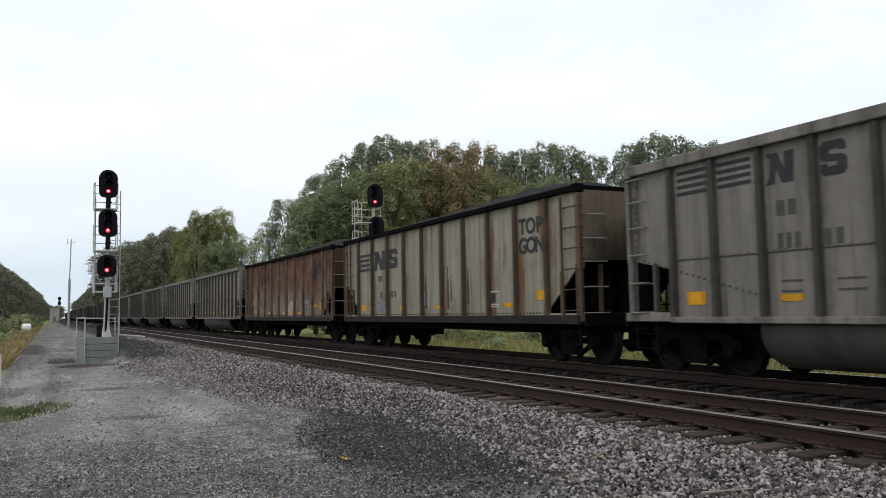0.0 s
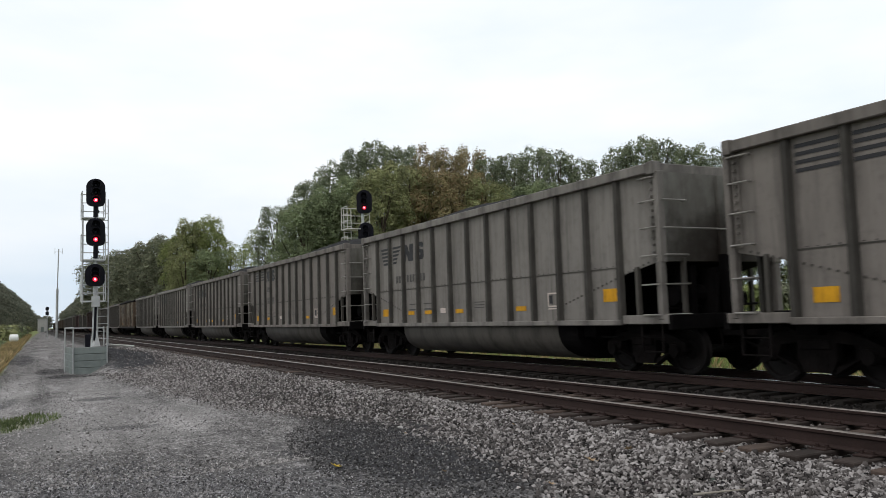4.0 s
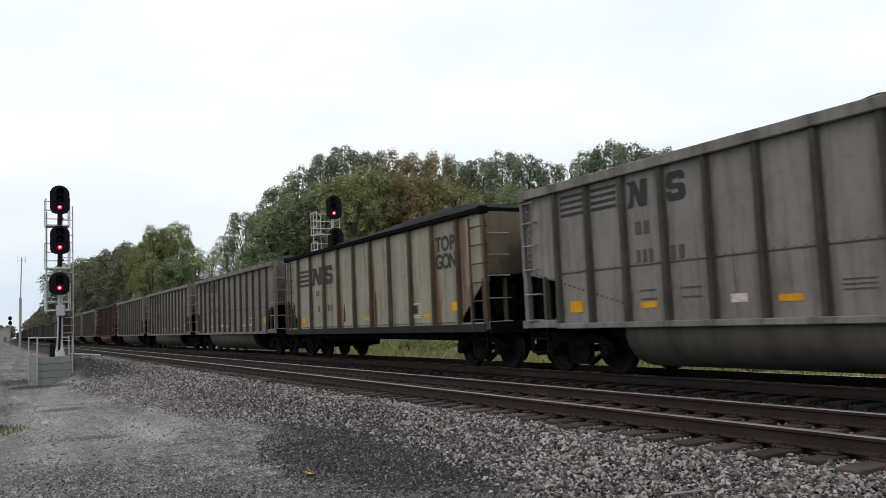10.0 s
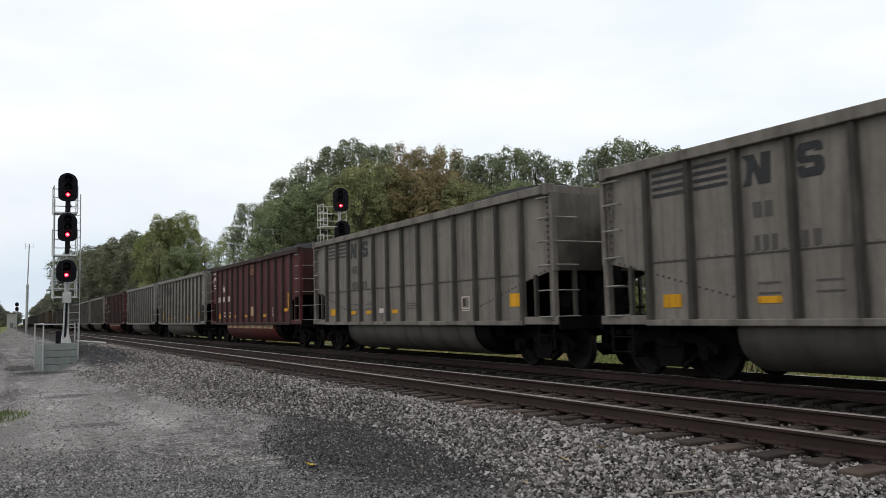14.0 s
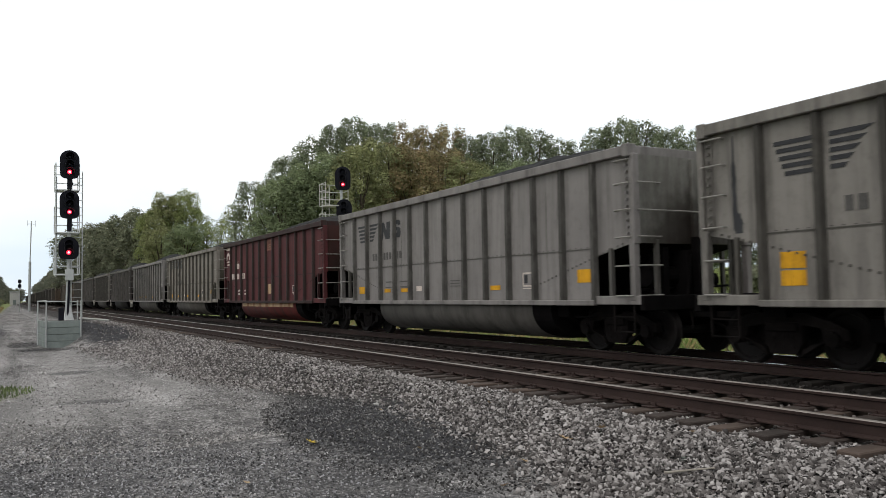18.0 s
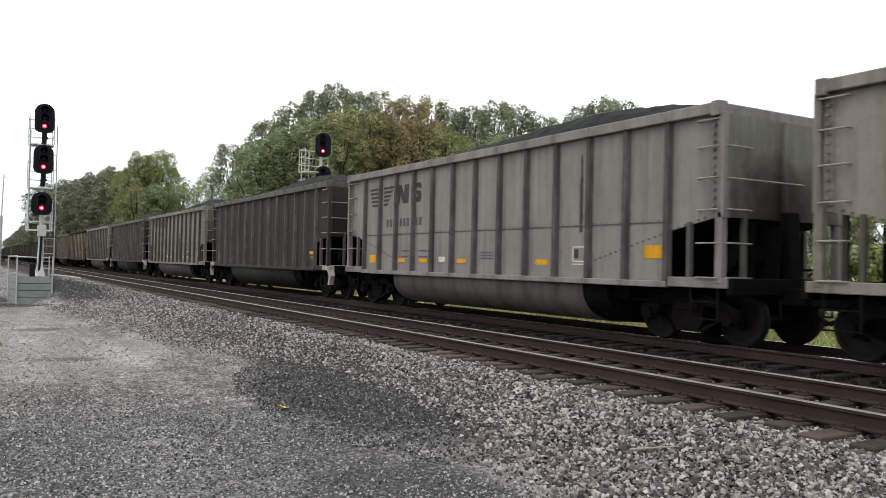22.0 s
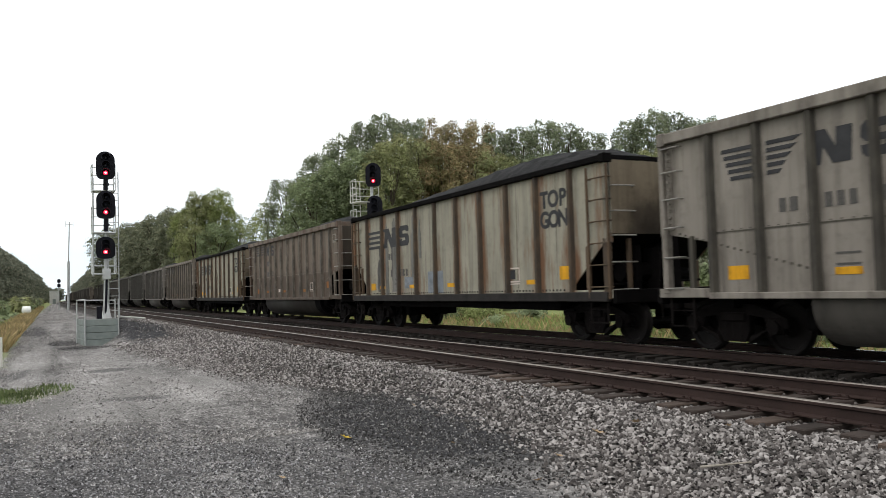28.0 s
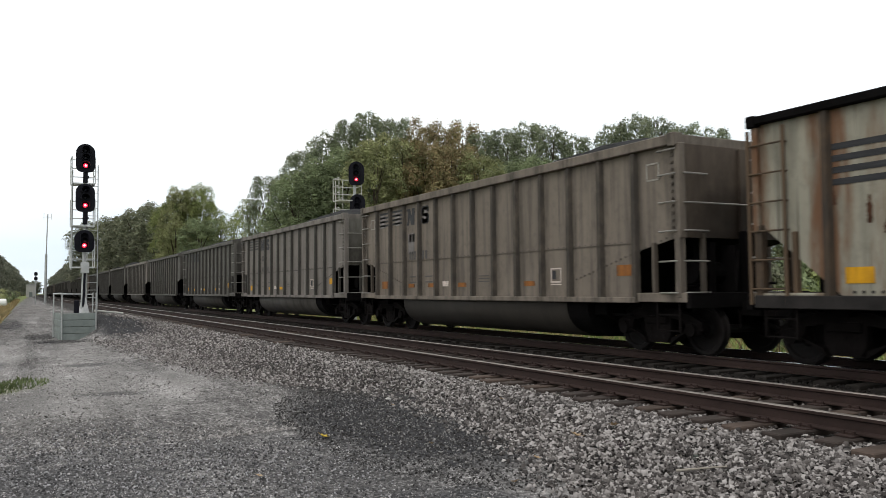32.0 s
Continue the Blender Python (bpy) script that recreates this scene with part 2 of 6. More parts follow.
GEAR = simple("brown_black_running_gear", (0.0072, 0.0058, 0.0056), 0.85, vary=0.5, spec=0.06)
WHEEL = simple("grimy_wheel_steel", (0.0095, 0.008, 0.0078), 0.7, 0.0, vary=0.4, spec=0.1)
GRAB = simple("worn_bare_steel", (0.27, 0.255, 0.235), 0.5, 0.2)
SILLDARK = simple("dark_sooty_sill", (0.02, 0.0175, 0.0165), 0.8, vary=0.4)
WHITEP = simple("dirty_white_paint", (0.55, 0.54, 0.5), 0.6, vary=0.15)
PALEGRIME = simple("grimed_white_paint", (0.3, 0.28, 0.25), 0.7, vary=0.45, scale=6.0)
DULLORANGE = car_paint("grimed_orange_reflector", (0.26, 0.1, 0.025), grime=(0.07, 0.04, 0.025), dirt=0.5, rust=0.0)
YELLOW = car_paint("yellow_reflector", (0.6, 0.3, 0.015), grime=(0.16, 0.07, 0.015), dirt=0.3, rust=0.0)
LETTER = simple("black_lettering", (0.03, 0.03, 0.033), 0.6, vary=0.25)
NUMBER = simple("worn_black_lettering", (0.075, 0.07, 0.066), 0.65, vary=0.4, scale=9.0)
RUSTRUN = simple("dark_rust_run", (0.06, 0.026, 0.014), 0.85, vary=0.5, scale=5.0)
GREYWASH = car_paint("thin_grey_overpaint", (0.15, 0.147, 0.138), dirt=0.55, rust=0.0)
SMEAR = simple("dark_brown_smear", (0.04, 0.028, 0.025), 0.85, vary=0.5, scale=4.0)
LETTERW = simple("white_lettering", (0.55, 0.47, 0.42), 0.6, vary=0.2)
COAL = simple("coal", (0.012, 0.012, 0.013), 0.85, vary=0.4, scale=2.0, fine=16.0, bumps=0.8, spec=0.12)
RAILSIDE = simple("rusty_rail", (0.031, 0.0185, 0.016), 0.8, vary=0.25, scale=2.0)
RAILTOP = simple("worn_rail_head", (0.27, 0.24, 0.22), 0.42, 0.75, vary=0.25)
SHINY = simple("polished_rail_head", (0.85, 0.85, 0.85), 0.16, 0.95, vary=0.1)
TIE = simple("creosoted_wood", (0.042, 0.032, 0.028), 0.85, vary=0.5, scale=1.6)
# Far-track sleepers: the train's shade is put into the wood's colour.
TIEDARK = simple("shaded_dark_wood", (0.018, 0.015, 0.013), 0.8, vary=0.3)
TIEOLD = simple("weathered_wood", (0.07, 0.051, 0.042), 0.9, vary=0.45, scale=1.6)
GALV = simple("galvanised_steel", (0.42, 0.43, 0.43), 0.5, 0.35, vary=0.12)
PALE = simple("pale_painted_steel", (0.55, 0.56, 0.56), 0.5, 0.1, vary=0.1)
SIGNAL = simple("black_signal_housing", (0.0075, 0.0075, 0.012), 0.6, vary=0.2, spec=0.12)
LENS = simple("dark_glass_lens", (0.006, 0.007, 0.012), 0.3, vary=0.1, spec=0.15)
PLANK = simple("grey_composite_plank", (0.19, 0.215, 0.205), 0.75, vary=0.15)
CONCRETE = simple("pale_concrete", (0.45, 0.44, 0.42), 0.85, vary=0.15)
BARK = simple("bark", (0.07, 0.055, 0.042), 0.9, vary=0.35)

RED_LAMP = bpy.data.materials.new("red_signal_lamp")
_t, _b = nodes_of(RED_LAMP)
_b.inputs["Base Color"].default_value = (0.5, 0.01, 0.02, 1)
_b.inputs["Emission Color"].default_value = (1.0, 0.02, 0.06, 1)
_b.inputs["Emission Strength"].default_value = 1.6
RED_CORE = bpy.data.materials.new("red_signal_lamp_core")
_t, _b = nodes_of(RED_CORE)
_b.inputs["Base Color"].default_value = (0.8, 0.3, 0.3, 1)
_b.inputs["Emission Color"].default_value = (1.0, 0.35, 0.4, 1)
_b.inputs["Emission Strength"].default_value = 3.0


def leaf_mat(name, a, b_, c, thin=0.0):
    m = bpy.data.materials.new(name)
    t, b = nodes_of(m)
    geo = t.nodes.new("ShaderNodeNewGeometry")
    v = coords(t)
    big = noise_at(t, v, 0.75 if thin > 0 else 0.35, 3.0)
    col = steps(t, geo.outputs["Random Per Island"], [(0.0, a), (0.5, b_), (1.0, c)])
    col = blend(t, col, steps(t, big, [(0.35, g3(0.42)), (0.65, g3(1.4))] if thin > 0 else [(0.35, g3(0.85)), (0.65, g3(1.15))]), 0.8, "MULTIPLY")
    t.links.new(col, b.inputs["Base Color"])
    b.inputs["Roughness"].default_value = 0.75
    b.inputs["Specular IOR Level"].default_value = 0.1
    if thin > 0:
        o = t.nodes["Material Output"]
        tr = t.nodes.new("ShaderNodeBsdfTranslucent")
        mx = t.nodes.new("ShaderNodeMixShader")
        mx.inputs[0].default_value = thin
        t.links.new(col, tr.inputs["Color"])
        t.links.new(b.outputs[0], mx.inputs[1])
        t.links.new(tr.outputs[0], mx.inputs[2])
        t.links.new(mx.outputs[0], o.inputs["Surface"])
    return m


GREEN = leaf_mat("green_leaves", (0.2079, 0.2522, 0.1406), (0.2311, 0.2764, 0.1534), (0.2657, 0.3035, 0.1756), 0.35)
YGREEN = leaf_mat("yellow_green_leaves", (0.198, 0.2376, 0.0895), (0.226, 0.262, 0.1036), (0.2588, 0.273, 0.1204), 0.35)
AUTUMN = leaf_mat("turning_leaves", (0.227, 0.2126, 0.107), (0.2635, 0.2245, 0.1188), (0.3061, 0.2094, 0.1219), 0.35)
OLIVE = leaf_mat("olive_leaves", (0.2396, 0.2593, 0.1272), (0.2722, 0.2869, 0.14), (0.3107, 0.3084, 0.1628), 0.35)
CREST = leaf_mat("mid_green_leaves", (0.17, 0.1994, 0.1244), (0.1895, 0.2191, 0.136), (0.2199, 0.2398, 0.1536), 0.35)
DEEP = leaf_mat("dark_green_leaves", (0.1792, 0.195, 0.1309), (0.2011, 0.2144, 0.1447), (0.234, 0.2366, 0.1609), 0.3)
FARWOOD = leaf_mat("far_wood_leaves", (0.1562, 0.169, 0.1274), (0.1875, 0.1984, 0.1495), (0.2188, 0.215, 0.1625), 0.3)
STRAW = leaf_mat("dry_grass", (0.24, 0.21, 0.1), (0.35, 0.26, 0.13), (0.46, 0.35, 0.2), 0.3)
GRASS = leaf_mat("green_grass", (0.15, 0.21, 0.07), (0.23, 0.3, 0.1), (0.33, 0.37, 0.15), 0.35)
VERGE = leaf_mat("trodden_grass", (0.09, 0.125, 0.055), (0.14, 0.18, 0.075), (0.2, 0.225, 0.11), 0.35)
STONE = leaf_mat("ballast_stone", (0.035, 0.031, 0.03), (0.143, 0.129, 0.124), (0.42, 0.393, 0.383))
STONED = leaf_mat("dark_ballast_stone", (0.018, 0.015, 0.0145), (0.044, 0.037, 0.035), (0.18, 0.16, 0.15))
GRIT = leaf_mat("road_grit", (0.045, 0.043, 0.043), (0.16, 0.153, 0.152), (0.44, 0.425, 0.424))
DARKGRIT = leaf_mat("dark_road_grit", (0.03, 0.029, 0.031), (0.11, 0.107, 0.112), (0.34, 0.333, 0.343))
# Dusty stones under the train, darkened further to hold its shade.
UNDERSTONE = leaf_mat("dusty_shaded_stone", (0.009, 0.008, 0.0075), (0.016, 0.014, 0.013), (0.04, 0.035, 0.033))
GRITPALE = leaf_mat("dusty_grit", (0.1, 0.093, 0.09), (0.22, 0.207, 0.201), (0.4, 0.38, 0.37))
BLACKGRIT = leaf_mat("coal_grit", (0.019, 0.0178, 0.0178), (0.05, 0.047, 0.0462), (0.23, 0.222, 0.22))


def ground_material():
    """Road gravel, ballast, coal spill and grass, told apart by their place."""
    m = bpy.data.materials.new("ground")
    t, b = nodes_of(m)
    v = coords(t, offset=False)
    fine = noise_at(t, v, 26.0, 4.0, 0.7)
    mid = noise_at(t, v, 2.2, 5.0, 0.6)
    wide = noise_at(t, v, 0.35, 4.0)
    gravel = steps(t, fine, [(0.36, (0.055, 0.052, 0.051)), (0.5, (0.175, 0.166, 0.163)), (0.66, (0.43, 0.412, 0.405))])
    gravel = blend(t, gravel, steps(t, mid, [(0.3, g3(0.55)), (0.7, g3(1.25))]), 0.8, "MULTIPLY")
    gravel = blend(t, gravel, steps(t, wide, [(0.35, g3(0.7)), (0.65, g3(1.35))]), 0.9, "MULTIPLY")
    gravel = blend(t, gravel, steps(t, noise_at(t, v, 7.5, 5.0, 0.7), [(0.36, g3(0.5)), (0.62, g3(1.3))]), 0.85, "MULTIPLY")
    worn = noise_at(t, coords(t, (0.9, 0.07, 1.0), False), 1.6, 5.0, 0.6)
    gravel = blend(t, gravel, steps(t, worn, [(0.36, g3(0.55)), (0.48, g3(0.95)), (0.64, g3(1.3))]), 0.8, "MULTIPLY")
    vor = t.nodes.new("ShaderNodeTexVoronoi")
    vor.inputs["Scale"].default_value = 17.0
    t.links.new(v, vor.inputs["Vector"])
    bal = blend(t, steps(t, vor.outputs["Distance"], [(0.1, (0.13, 0.12, 0.115)), (0.5, (0.022, 0.02, 0.0195))]), vor.outputs["Color"], 0.12, "OVERLAY")
    grass = steps(t, noise_at(t, v, 3.0, 6.0, 0.7), [(0.3, (0.1, 0.135, 0.05)), (0.5, (0.19, 0.225, 0.085)), (0.7, (0.3, 0.29, 0.14))])
    sp = t.nodes.new("ShaderNodeSeparateXYZ")
    tc_ = t.nodes.new("ShaderNodeTexCoord")
    t.links.new(tc_.outputs["Object"], sp.inputs[0])

    def math_(op, a, c):
        n = t.nodes.new("ShaderNodeMath")
        n.operation = op
        for s, q in ((n.inputs[0], a), (n.inputs[1], c)):
            if isinstance(q, (int, float)):
                s.default_value = q
            else:
                t.links.new(q, s)
        return n.outputs[0]

    def band(val, lo, soft_):
        r = t.nodes.new("ShaderNodeMapRange")
        r.inputs["From Min"].default_value, r.inputs["From Max"].default_value = lo - soft_, lo + soft_
        t.links.new(val, r.inputs["Value"])
        return r.outputs[0]

    wob = math_("MULTIPLY", math_("SUBTRACT", mid, 0.5), 2.2)
    off = math_("MULTIPLY", math_("POWER", math_("MAXIMUM", math_("SUBTRACT", sp.outputs["Y"], 60.0), 0.0), 2.0), -BEND)
    px = math_("ADD", sp.outputs["X"], off)
    x = math_("ADD", px, wob)
    xin = math_("ADD", px, math_("MULTIPLY", wob, 0.4))
    col = blend(t, gravel, bal, band(xin, 4.6, 0.35))
    # The far track's bed is darkened, with the train's shade in its colour.
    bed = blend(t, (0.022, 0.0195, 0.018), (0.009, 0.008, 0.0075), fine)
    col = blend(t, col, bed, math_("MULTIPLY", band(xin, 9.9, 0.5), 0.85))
    col = blend(t, col, grass, band(x, 15.6, 0.6))
    left = math_("ADD", math_("MULTIPLY", x, -1.0), math_("MULTIPLY", sp.outputs["Y"], 0.0115))
    col = blend(t, col, grass, band(left, 1.5, 0.3))

    def spot(cx, cy, rx, ry, turn):
        mpn = t.nodes.new("ShaderNodeMapping")
        mpn.vector_type = "TEXTURE"
        mpn.inputs["Location"].default_value = (cx, cy, 0)
        mpn.inputs["Rotation"].default_value = (0, 0, radians(turn))
        mpn.inputs["Scale"].default_value = (rx, ry, 50)
        t.links.new(tc_.outputs["Object"], mpn.inputs["Vector"])
        ln = t.nodes.new("ShaderNodeVectorMath")
        ln.operation = "LENGTH"
        t.links.new(mpn.outputs[0], ln.inputs[0])
        d = math_("ADD", ln.outputs["Value"], math_("MULTIPLY", math_("SUBTRACT", mid, 0.5), 0.9))
        return math_("SUBTRACT", 1.0, band(d, 0.92, 0.26))

    col = blend(t, col, grass, math_("MULTIPLY", spot(-0.7, 17.6, 1.1, 1.2, -20), 0.45))
    coal = steps(t, fine, [(0.35, (0.022, 0.022, 0.0245)), (0.56, (0.058, 0.057, 0.061)), (0.72, (0.19, 0.19, 0.195))])
    dust = steps(t, noise_at(t, v, 60.0, 3.0, 0.6), [(0.3, (0.25, 0.238, 0.23)), (0.7, (0.47, 0.452, 0.44))])
    for q in ((4.35, 6.1, 0.28, 1.5, -22), (1.2, 17.5, 1.3, 5.5, -6), (2.9, 17.0, 0.7, 4.0, -14), (-0.3, 28.0, 0.6, 9.0, -2), (4.0, 5.4, 0.3, 1.1, 0), (1.9, 27.0, 0.8, 6.0, -4)):
        col = blend(t, col, dust, math_("MULTIPLY", spot(*q), 0.28))
    chips = math_("MULTIPLY", math_("SUBTRACT", 1.0, band(math_("ADD", sp.outputs["Y"], math_("MULTIPLY", wob, 2.0)), 10.3, 1.3)), math_("SUBTRACT", 1.0, band(xin, 4.0, 0.4)))
    col = blend(t, col, coal, math_("MULTIPLY", chips, 0.42))
    slick = steps(t, fine, [(0.35, (0.017, 0.017, 0.019)), (0.56, (0.045, 0.0443, 0.048)), (0.72, (0.15, 0.15, 0.154))])
    col = blend(t, col, slick, spot(4.45, 9.9, 1.32, 3.6, -5))
    col = blend(t, col, slick, spot(3.95, 36.2, 1.25, 3.0, 0))
    for q, k in (((2.95, 5.5, 0.95, 0.9, 0), 0.8), ((0.3, 8.2, 0.9, 1.6, 20), 0.45), ((1.1, 11.5, 1.0, 0.9, 0), 0.4), ((1.0, 38.0, 0.6, 2.2, 0), 0.8), ((3.7, 36.3, 0.9, 2.4, 0), 0.88), ((-0.2, 55.0, 0.8, 9.0, 0), 0.8), ((-0.5, 23.0, 0.3, 1.8, -6), 0.6), ((1.62, 22.1, 0.55, 0.5, 0), 0.75), ((1.62, 33.6, 0.9, 1.2, 0), 0.85), ((1.6, 15.5, 0.7, 0.35, 0), 0.6), ((-0.7, 11.3, 0.7, 0.8, 0), 0.6)):
        col = blend(t, col, coal, math_("MULTIPLY", spot(*q), k))
    t.links.new(col, b.inputs["Base Color"])
    b.inputs["Roughness"].default_value = 0.95
    b.inputs["Specular IOR Level"].default_value = 0.08
    bump(t, b, fine, 0.6, 0.03)
    return m


# ---- mesh building ----
class Mesh:
    """Gathers simple solids into one mesh."""

    def __init__(self):
        self.v, self.f = [], []

    def add(self, verts, faces):
        n = len(self.v)
        self.v += [tuple(p) for p in verts]
        self.f += [tuple(i + n for i in f) for f in faces]
        return self

    def box(self, x0, x1, y0, y1, z0, z1, c=0.0):
        """A box, its upright and long edges cut by c."""
        if c <= 0:
            p = [(x, y, z) for z in (z0, z1) for y in (y0, y1) for x in (x0, x1)]
            return self.add(p, [(0, 2, 3, 1), (4, 5, 7, 6), (0, 1, 5, 4), (2, 6, 7, 3), (0, 4, 6, 2), (1, 3, 7, 5)])
        ring = [(x0 + c, y0), (x1 - c, y0), (x1, y0 + c), (x1, y1 - c), (x1 - c, y1), (x0 + c, y1), (x0, y1 - c), (x0, y0 + c)]
        ins = [(x0 + c, y0 + c), (x1 - c, y0 + c), (x1 - c, y0 + c), (x1 - c, y1 - c), (x1 - c, y1 - c), (x0 + c, y1 - c), (x0 + c, y1 - c), (x0 + c, y0 + c)]
        p = [(*q, z0) for q in ins] + [(*q, z0 + c) for q in ring] + [(*q, z1 - c) for q in ring] + [(*q, z1) for q in ins]
        f = [tuple(range(7, -1, -1)), tuple(range(24, 32))]
        for k in range(3):
            f += [(k * 8 + i, k * 8 + (i + 1) % 8, k * 8 + 8 + (i + 1) % 8, k * 8 + 8 + i) for i in range(8)]
        return self.add(p, f)

    def plate(self, pts, axis, a, b):
        """A flat outline (pairs) drawn out along an axis from a to b."""
        n = len(pts)

        def at(p, h):
            return {"x": (h, p[0], p[1]), "y": (p[0], h, p[1]), "z": (p[0], p[1], h)}[axis]
        v = [at(p, a) for p in pts] + [at(p, b) for p in pts]
        f = [tuple(range(n)), tuple(range(2 * n - 1, n - 1, -1))] + [(i, i + n, (i + 1) % n + n, (i + 1) % n) for i in range(n)]
        return self.add(v, f)

    def rod(self, p, q, r, n=6, r2=None):
        p, q = Vector(p), Vector(q)
        d = (q - p).normalized()
        s = d.orthogonal().normalized()
        u = d.cross(s)
        r2 = r if r2 is None else r2
        v = []
        for c, rr in ((p, r), (q, r2)):
            v += [c + (s * math.cos(2 * math.pi * i / n) + u * math.sin(2 * math.pi * i / n)) * rr for i in range(n)]
        return self.add(v, [tuple(range(n - 1, -1, -1)), tuple(range(n, 2 * n))] + [(i, (i + 1) % n, n + (i + 1) % n, n + i) for i in range(n)])

    def lathe(self, centre, axis, prof, n=20):
        """Rings of (along, radius) round an axis through centre."""
        v, f = [], []
        for al, rr in prof:
            for i in range(n):
                a = 2 * math.pi * i / n
                c, s = math.cos(a) * rr, math.sin(a) * rr
                v.append({"x": (centre[0] + al, centre[1] + c, centre[2] + s), "y": (centre[0] + c, centre[1] + al, centre[2] + s), "z": (centre[0] + c, centre[1] + s, centre[2] + al)}[axis])
        for k in range(len(prof) - 1):
            f += [(k * n + i, k * n + (i + 1) % n, k * n + n + (i + 1) % n, k * n + n + i) for i in range(n)]
        f += [tuple(range(n - 1, -1, -1)), tuple(range((len(prof) - 1) * n, len(prof) * n))]
        return self.add(v, f)

    def data(self, name, mat, smooth=False):
        me = bpy.data.meshes.new(name)
        me.from_pydata(self.v, [], self.f)
        me.materials.append(mat)
        bm = bmesh.new()
        bm.from_mesh(me)
        bmesh.ops.recalc_face_normals(bm, faces=bm.faces)
        bm.to_mesh(me)
        bm.free()
        if smooth:
            me.polygons.foreach_set("use_smooth", [True] * len(me.polygons))
        return me


def put(name, me, parent=None, at=None, mat=None, label=""):
    """An object on a mesh: a part of its parent, with its own paint if one is given."""
    ob = new(name, me)
    if parent is not None:
        ob.parent = parent
    if at is not None:
        ob.matrix_basis = at if isinstance(at, Matrix) else Matrix.Translation(at)
    if mat is not None and mat != me.materials[0]:
        ob.material_slots[0].link = "OBJECT"
        ob.material_slots[0].material = mat
    if label:
        tagged(ob, label)
    return ob


def raw(name, verts, faces, mat):
    """A big mesh from arrays: verts n x 3, faces m x k."""
    me = bpy.data.meshes.new(name)
    verts, faces = np.asarray(verts, np.float32), np.asarray(faces, np.int32)
    k = faces.shape[1]
    me.vertices.add(len(verts))
    me.vertices.foreach_set("co", verts.ravel())
    me.loops.add(faces.size)
    me.loops.foreach_set("vertex_index", faces.ravel())
    me.polygons.add(len(faces))
    me.polygons.foreach_set("loop_start", np.arange(0, faces.size, k, dtype=np.int32))
    me.update(calc_edges=True)
    me.validate()
    me.materials.append(mat)
    return me


# ---- the ground ----
def height(x, y):
    """Height of the ground: the gravel lot, the ballast bank with both tracks, the field."""
    x, y = np.asarray(x, float) - bend(y), np.asarray(y, float)
    lot = np.interp(y, [-20, 8, 20, 36, 60], [-0.5, -0.5, -0.56, -0.6, -0.66])
    lot = lot - 0.25 * np.clip((-2.2 - x) / 2.0, 0, 1)
    toe = np.interp(y, [4, 7, 9.5, 12, 13.2, 15, 17, 20, 30], [4.5, 4.9, 5.3, 5.6, 5.45, 4.8, 4.6, 4.2, 3.4])
    rise = np.clip((x - toe) / (6.15 - toe), 0, 1)
    rise = rise * rise * (3 - 2 * rise)
    z = lot + (LEVEL - lot) * rise
    fall = np.clip((x - 13.7) / 1.7, 0, 1)
    z = z + fall * (-0.62)
    und = 0.035 * np.sin(x * 2.1 + 0.7 * np.sin(y * 0.9)) * np.sin(y * 1.3 + 0.4) * np.clip((4.5 - x) / 1.0, 0, 1)
    rut = -0.05 * np.exp(-((x - 0.2 + 0.03 * y) / 0.35) ** 2) * (x < 3)
    mound = 1.0 * np.exp(-((y - 36.6) / 1.9) ** 2) * np.clip((x - 2.3) / 0.7, 0, 1) * np.clip((6.2 - x) / 2.9, 0, 1)
    return z + und * 0.6 + rut + mound


xs = np.concatenate([[-2500, -900, -300, -120, -60, -30, -18, -12], np.arange(-9, 7, 0.25), np.arange(7, 18, 0.5), [20, 24, 30, 40, 60, 100, 200, 500, 1200, 2500]])
ysg = np.concatenate([[-2500, -900, -400, -150, -60, -30, -15, -8], np.arange(-4, 24, 0.3), np.arange(24, 60, 1.0), [65, 72, 80, 90, 105, 120, 140, 160, 190, 220, 260, 320, 400, 500, 640, 900, 1600, 2500]])
gx, gy = np.meshgrid(xs, ysg)
gz = height(gx, gy)
nx = len(xs)
ii = (np.arange(len(ysg) - 1)[:, None] * nx + np.arange(nx - 1)[None, :]).ravel()
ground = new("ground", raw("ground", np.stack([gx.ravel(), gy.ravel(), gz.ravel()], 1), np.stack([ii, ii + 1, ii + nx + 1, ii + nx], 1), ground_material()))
tagged(ground, "grey gravel lot, stone ballast bank and grassy field", "ground", kind="structure")

# ---- tracks ----
RAIL = [(-0.076, 0), (0.076, 0), (0.076, 0.014), (0.014, 0.03), (0.011, 0.118), (0.036, 0.132), (0.037, 0.162), (0.028, 0.171), (-0.028, 0.171), (-0.037, 0.162), (-0.036, 0.132), (-0.011, 0.118), (-0.014, 0.03), (-0.076, 0.014)]


def rail_mesh(top):
    b = Mesh()
    yy = [-700.0, 0.0, 60.0] + [60.0 + 12.0 * k for k in range(1, 60)]
    n = len(RAIL)
    v = [(x + float(bend(y)), y, z) for y in yy for x, z in RAIL]
    f = [(k * n + i, k * n + (i + 1) % n, k * n + n + (i + 1) % n, k * n + n + i) for k in range(len(yy) - 1) for i in range(n)]
    b.add(v, f + [tuple(range(n)), tuple(range(len(v) - 1, len(v) - n - 1, -1))])
    me = b.data("rail", RAILSIDE)
    me.materials.append(top)
    for p in me.polygons:
        if p.normal.z > 0.5 and p.center.z > 0.15:
            p.material_index = 1
    return me


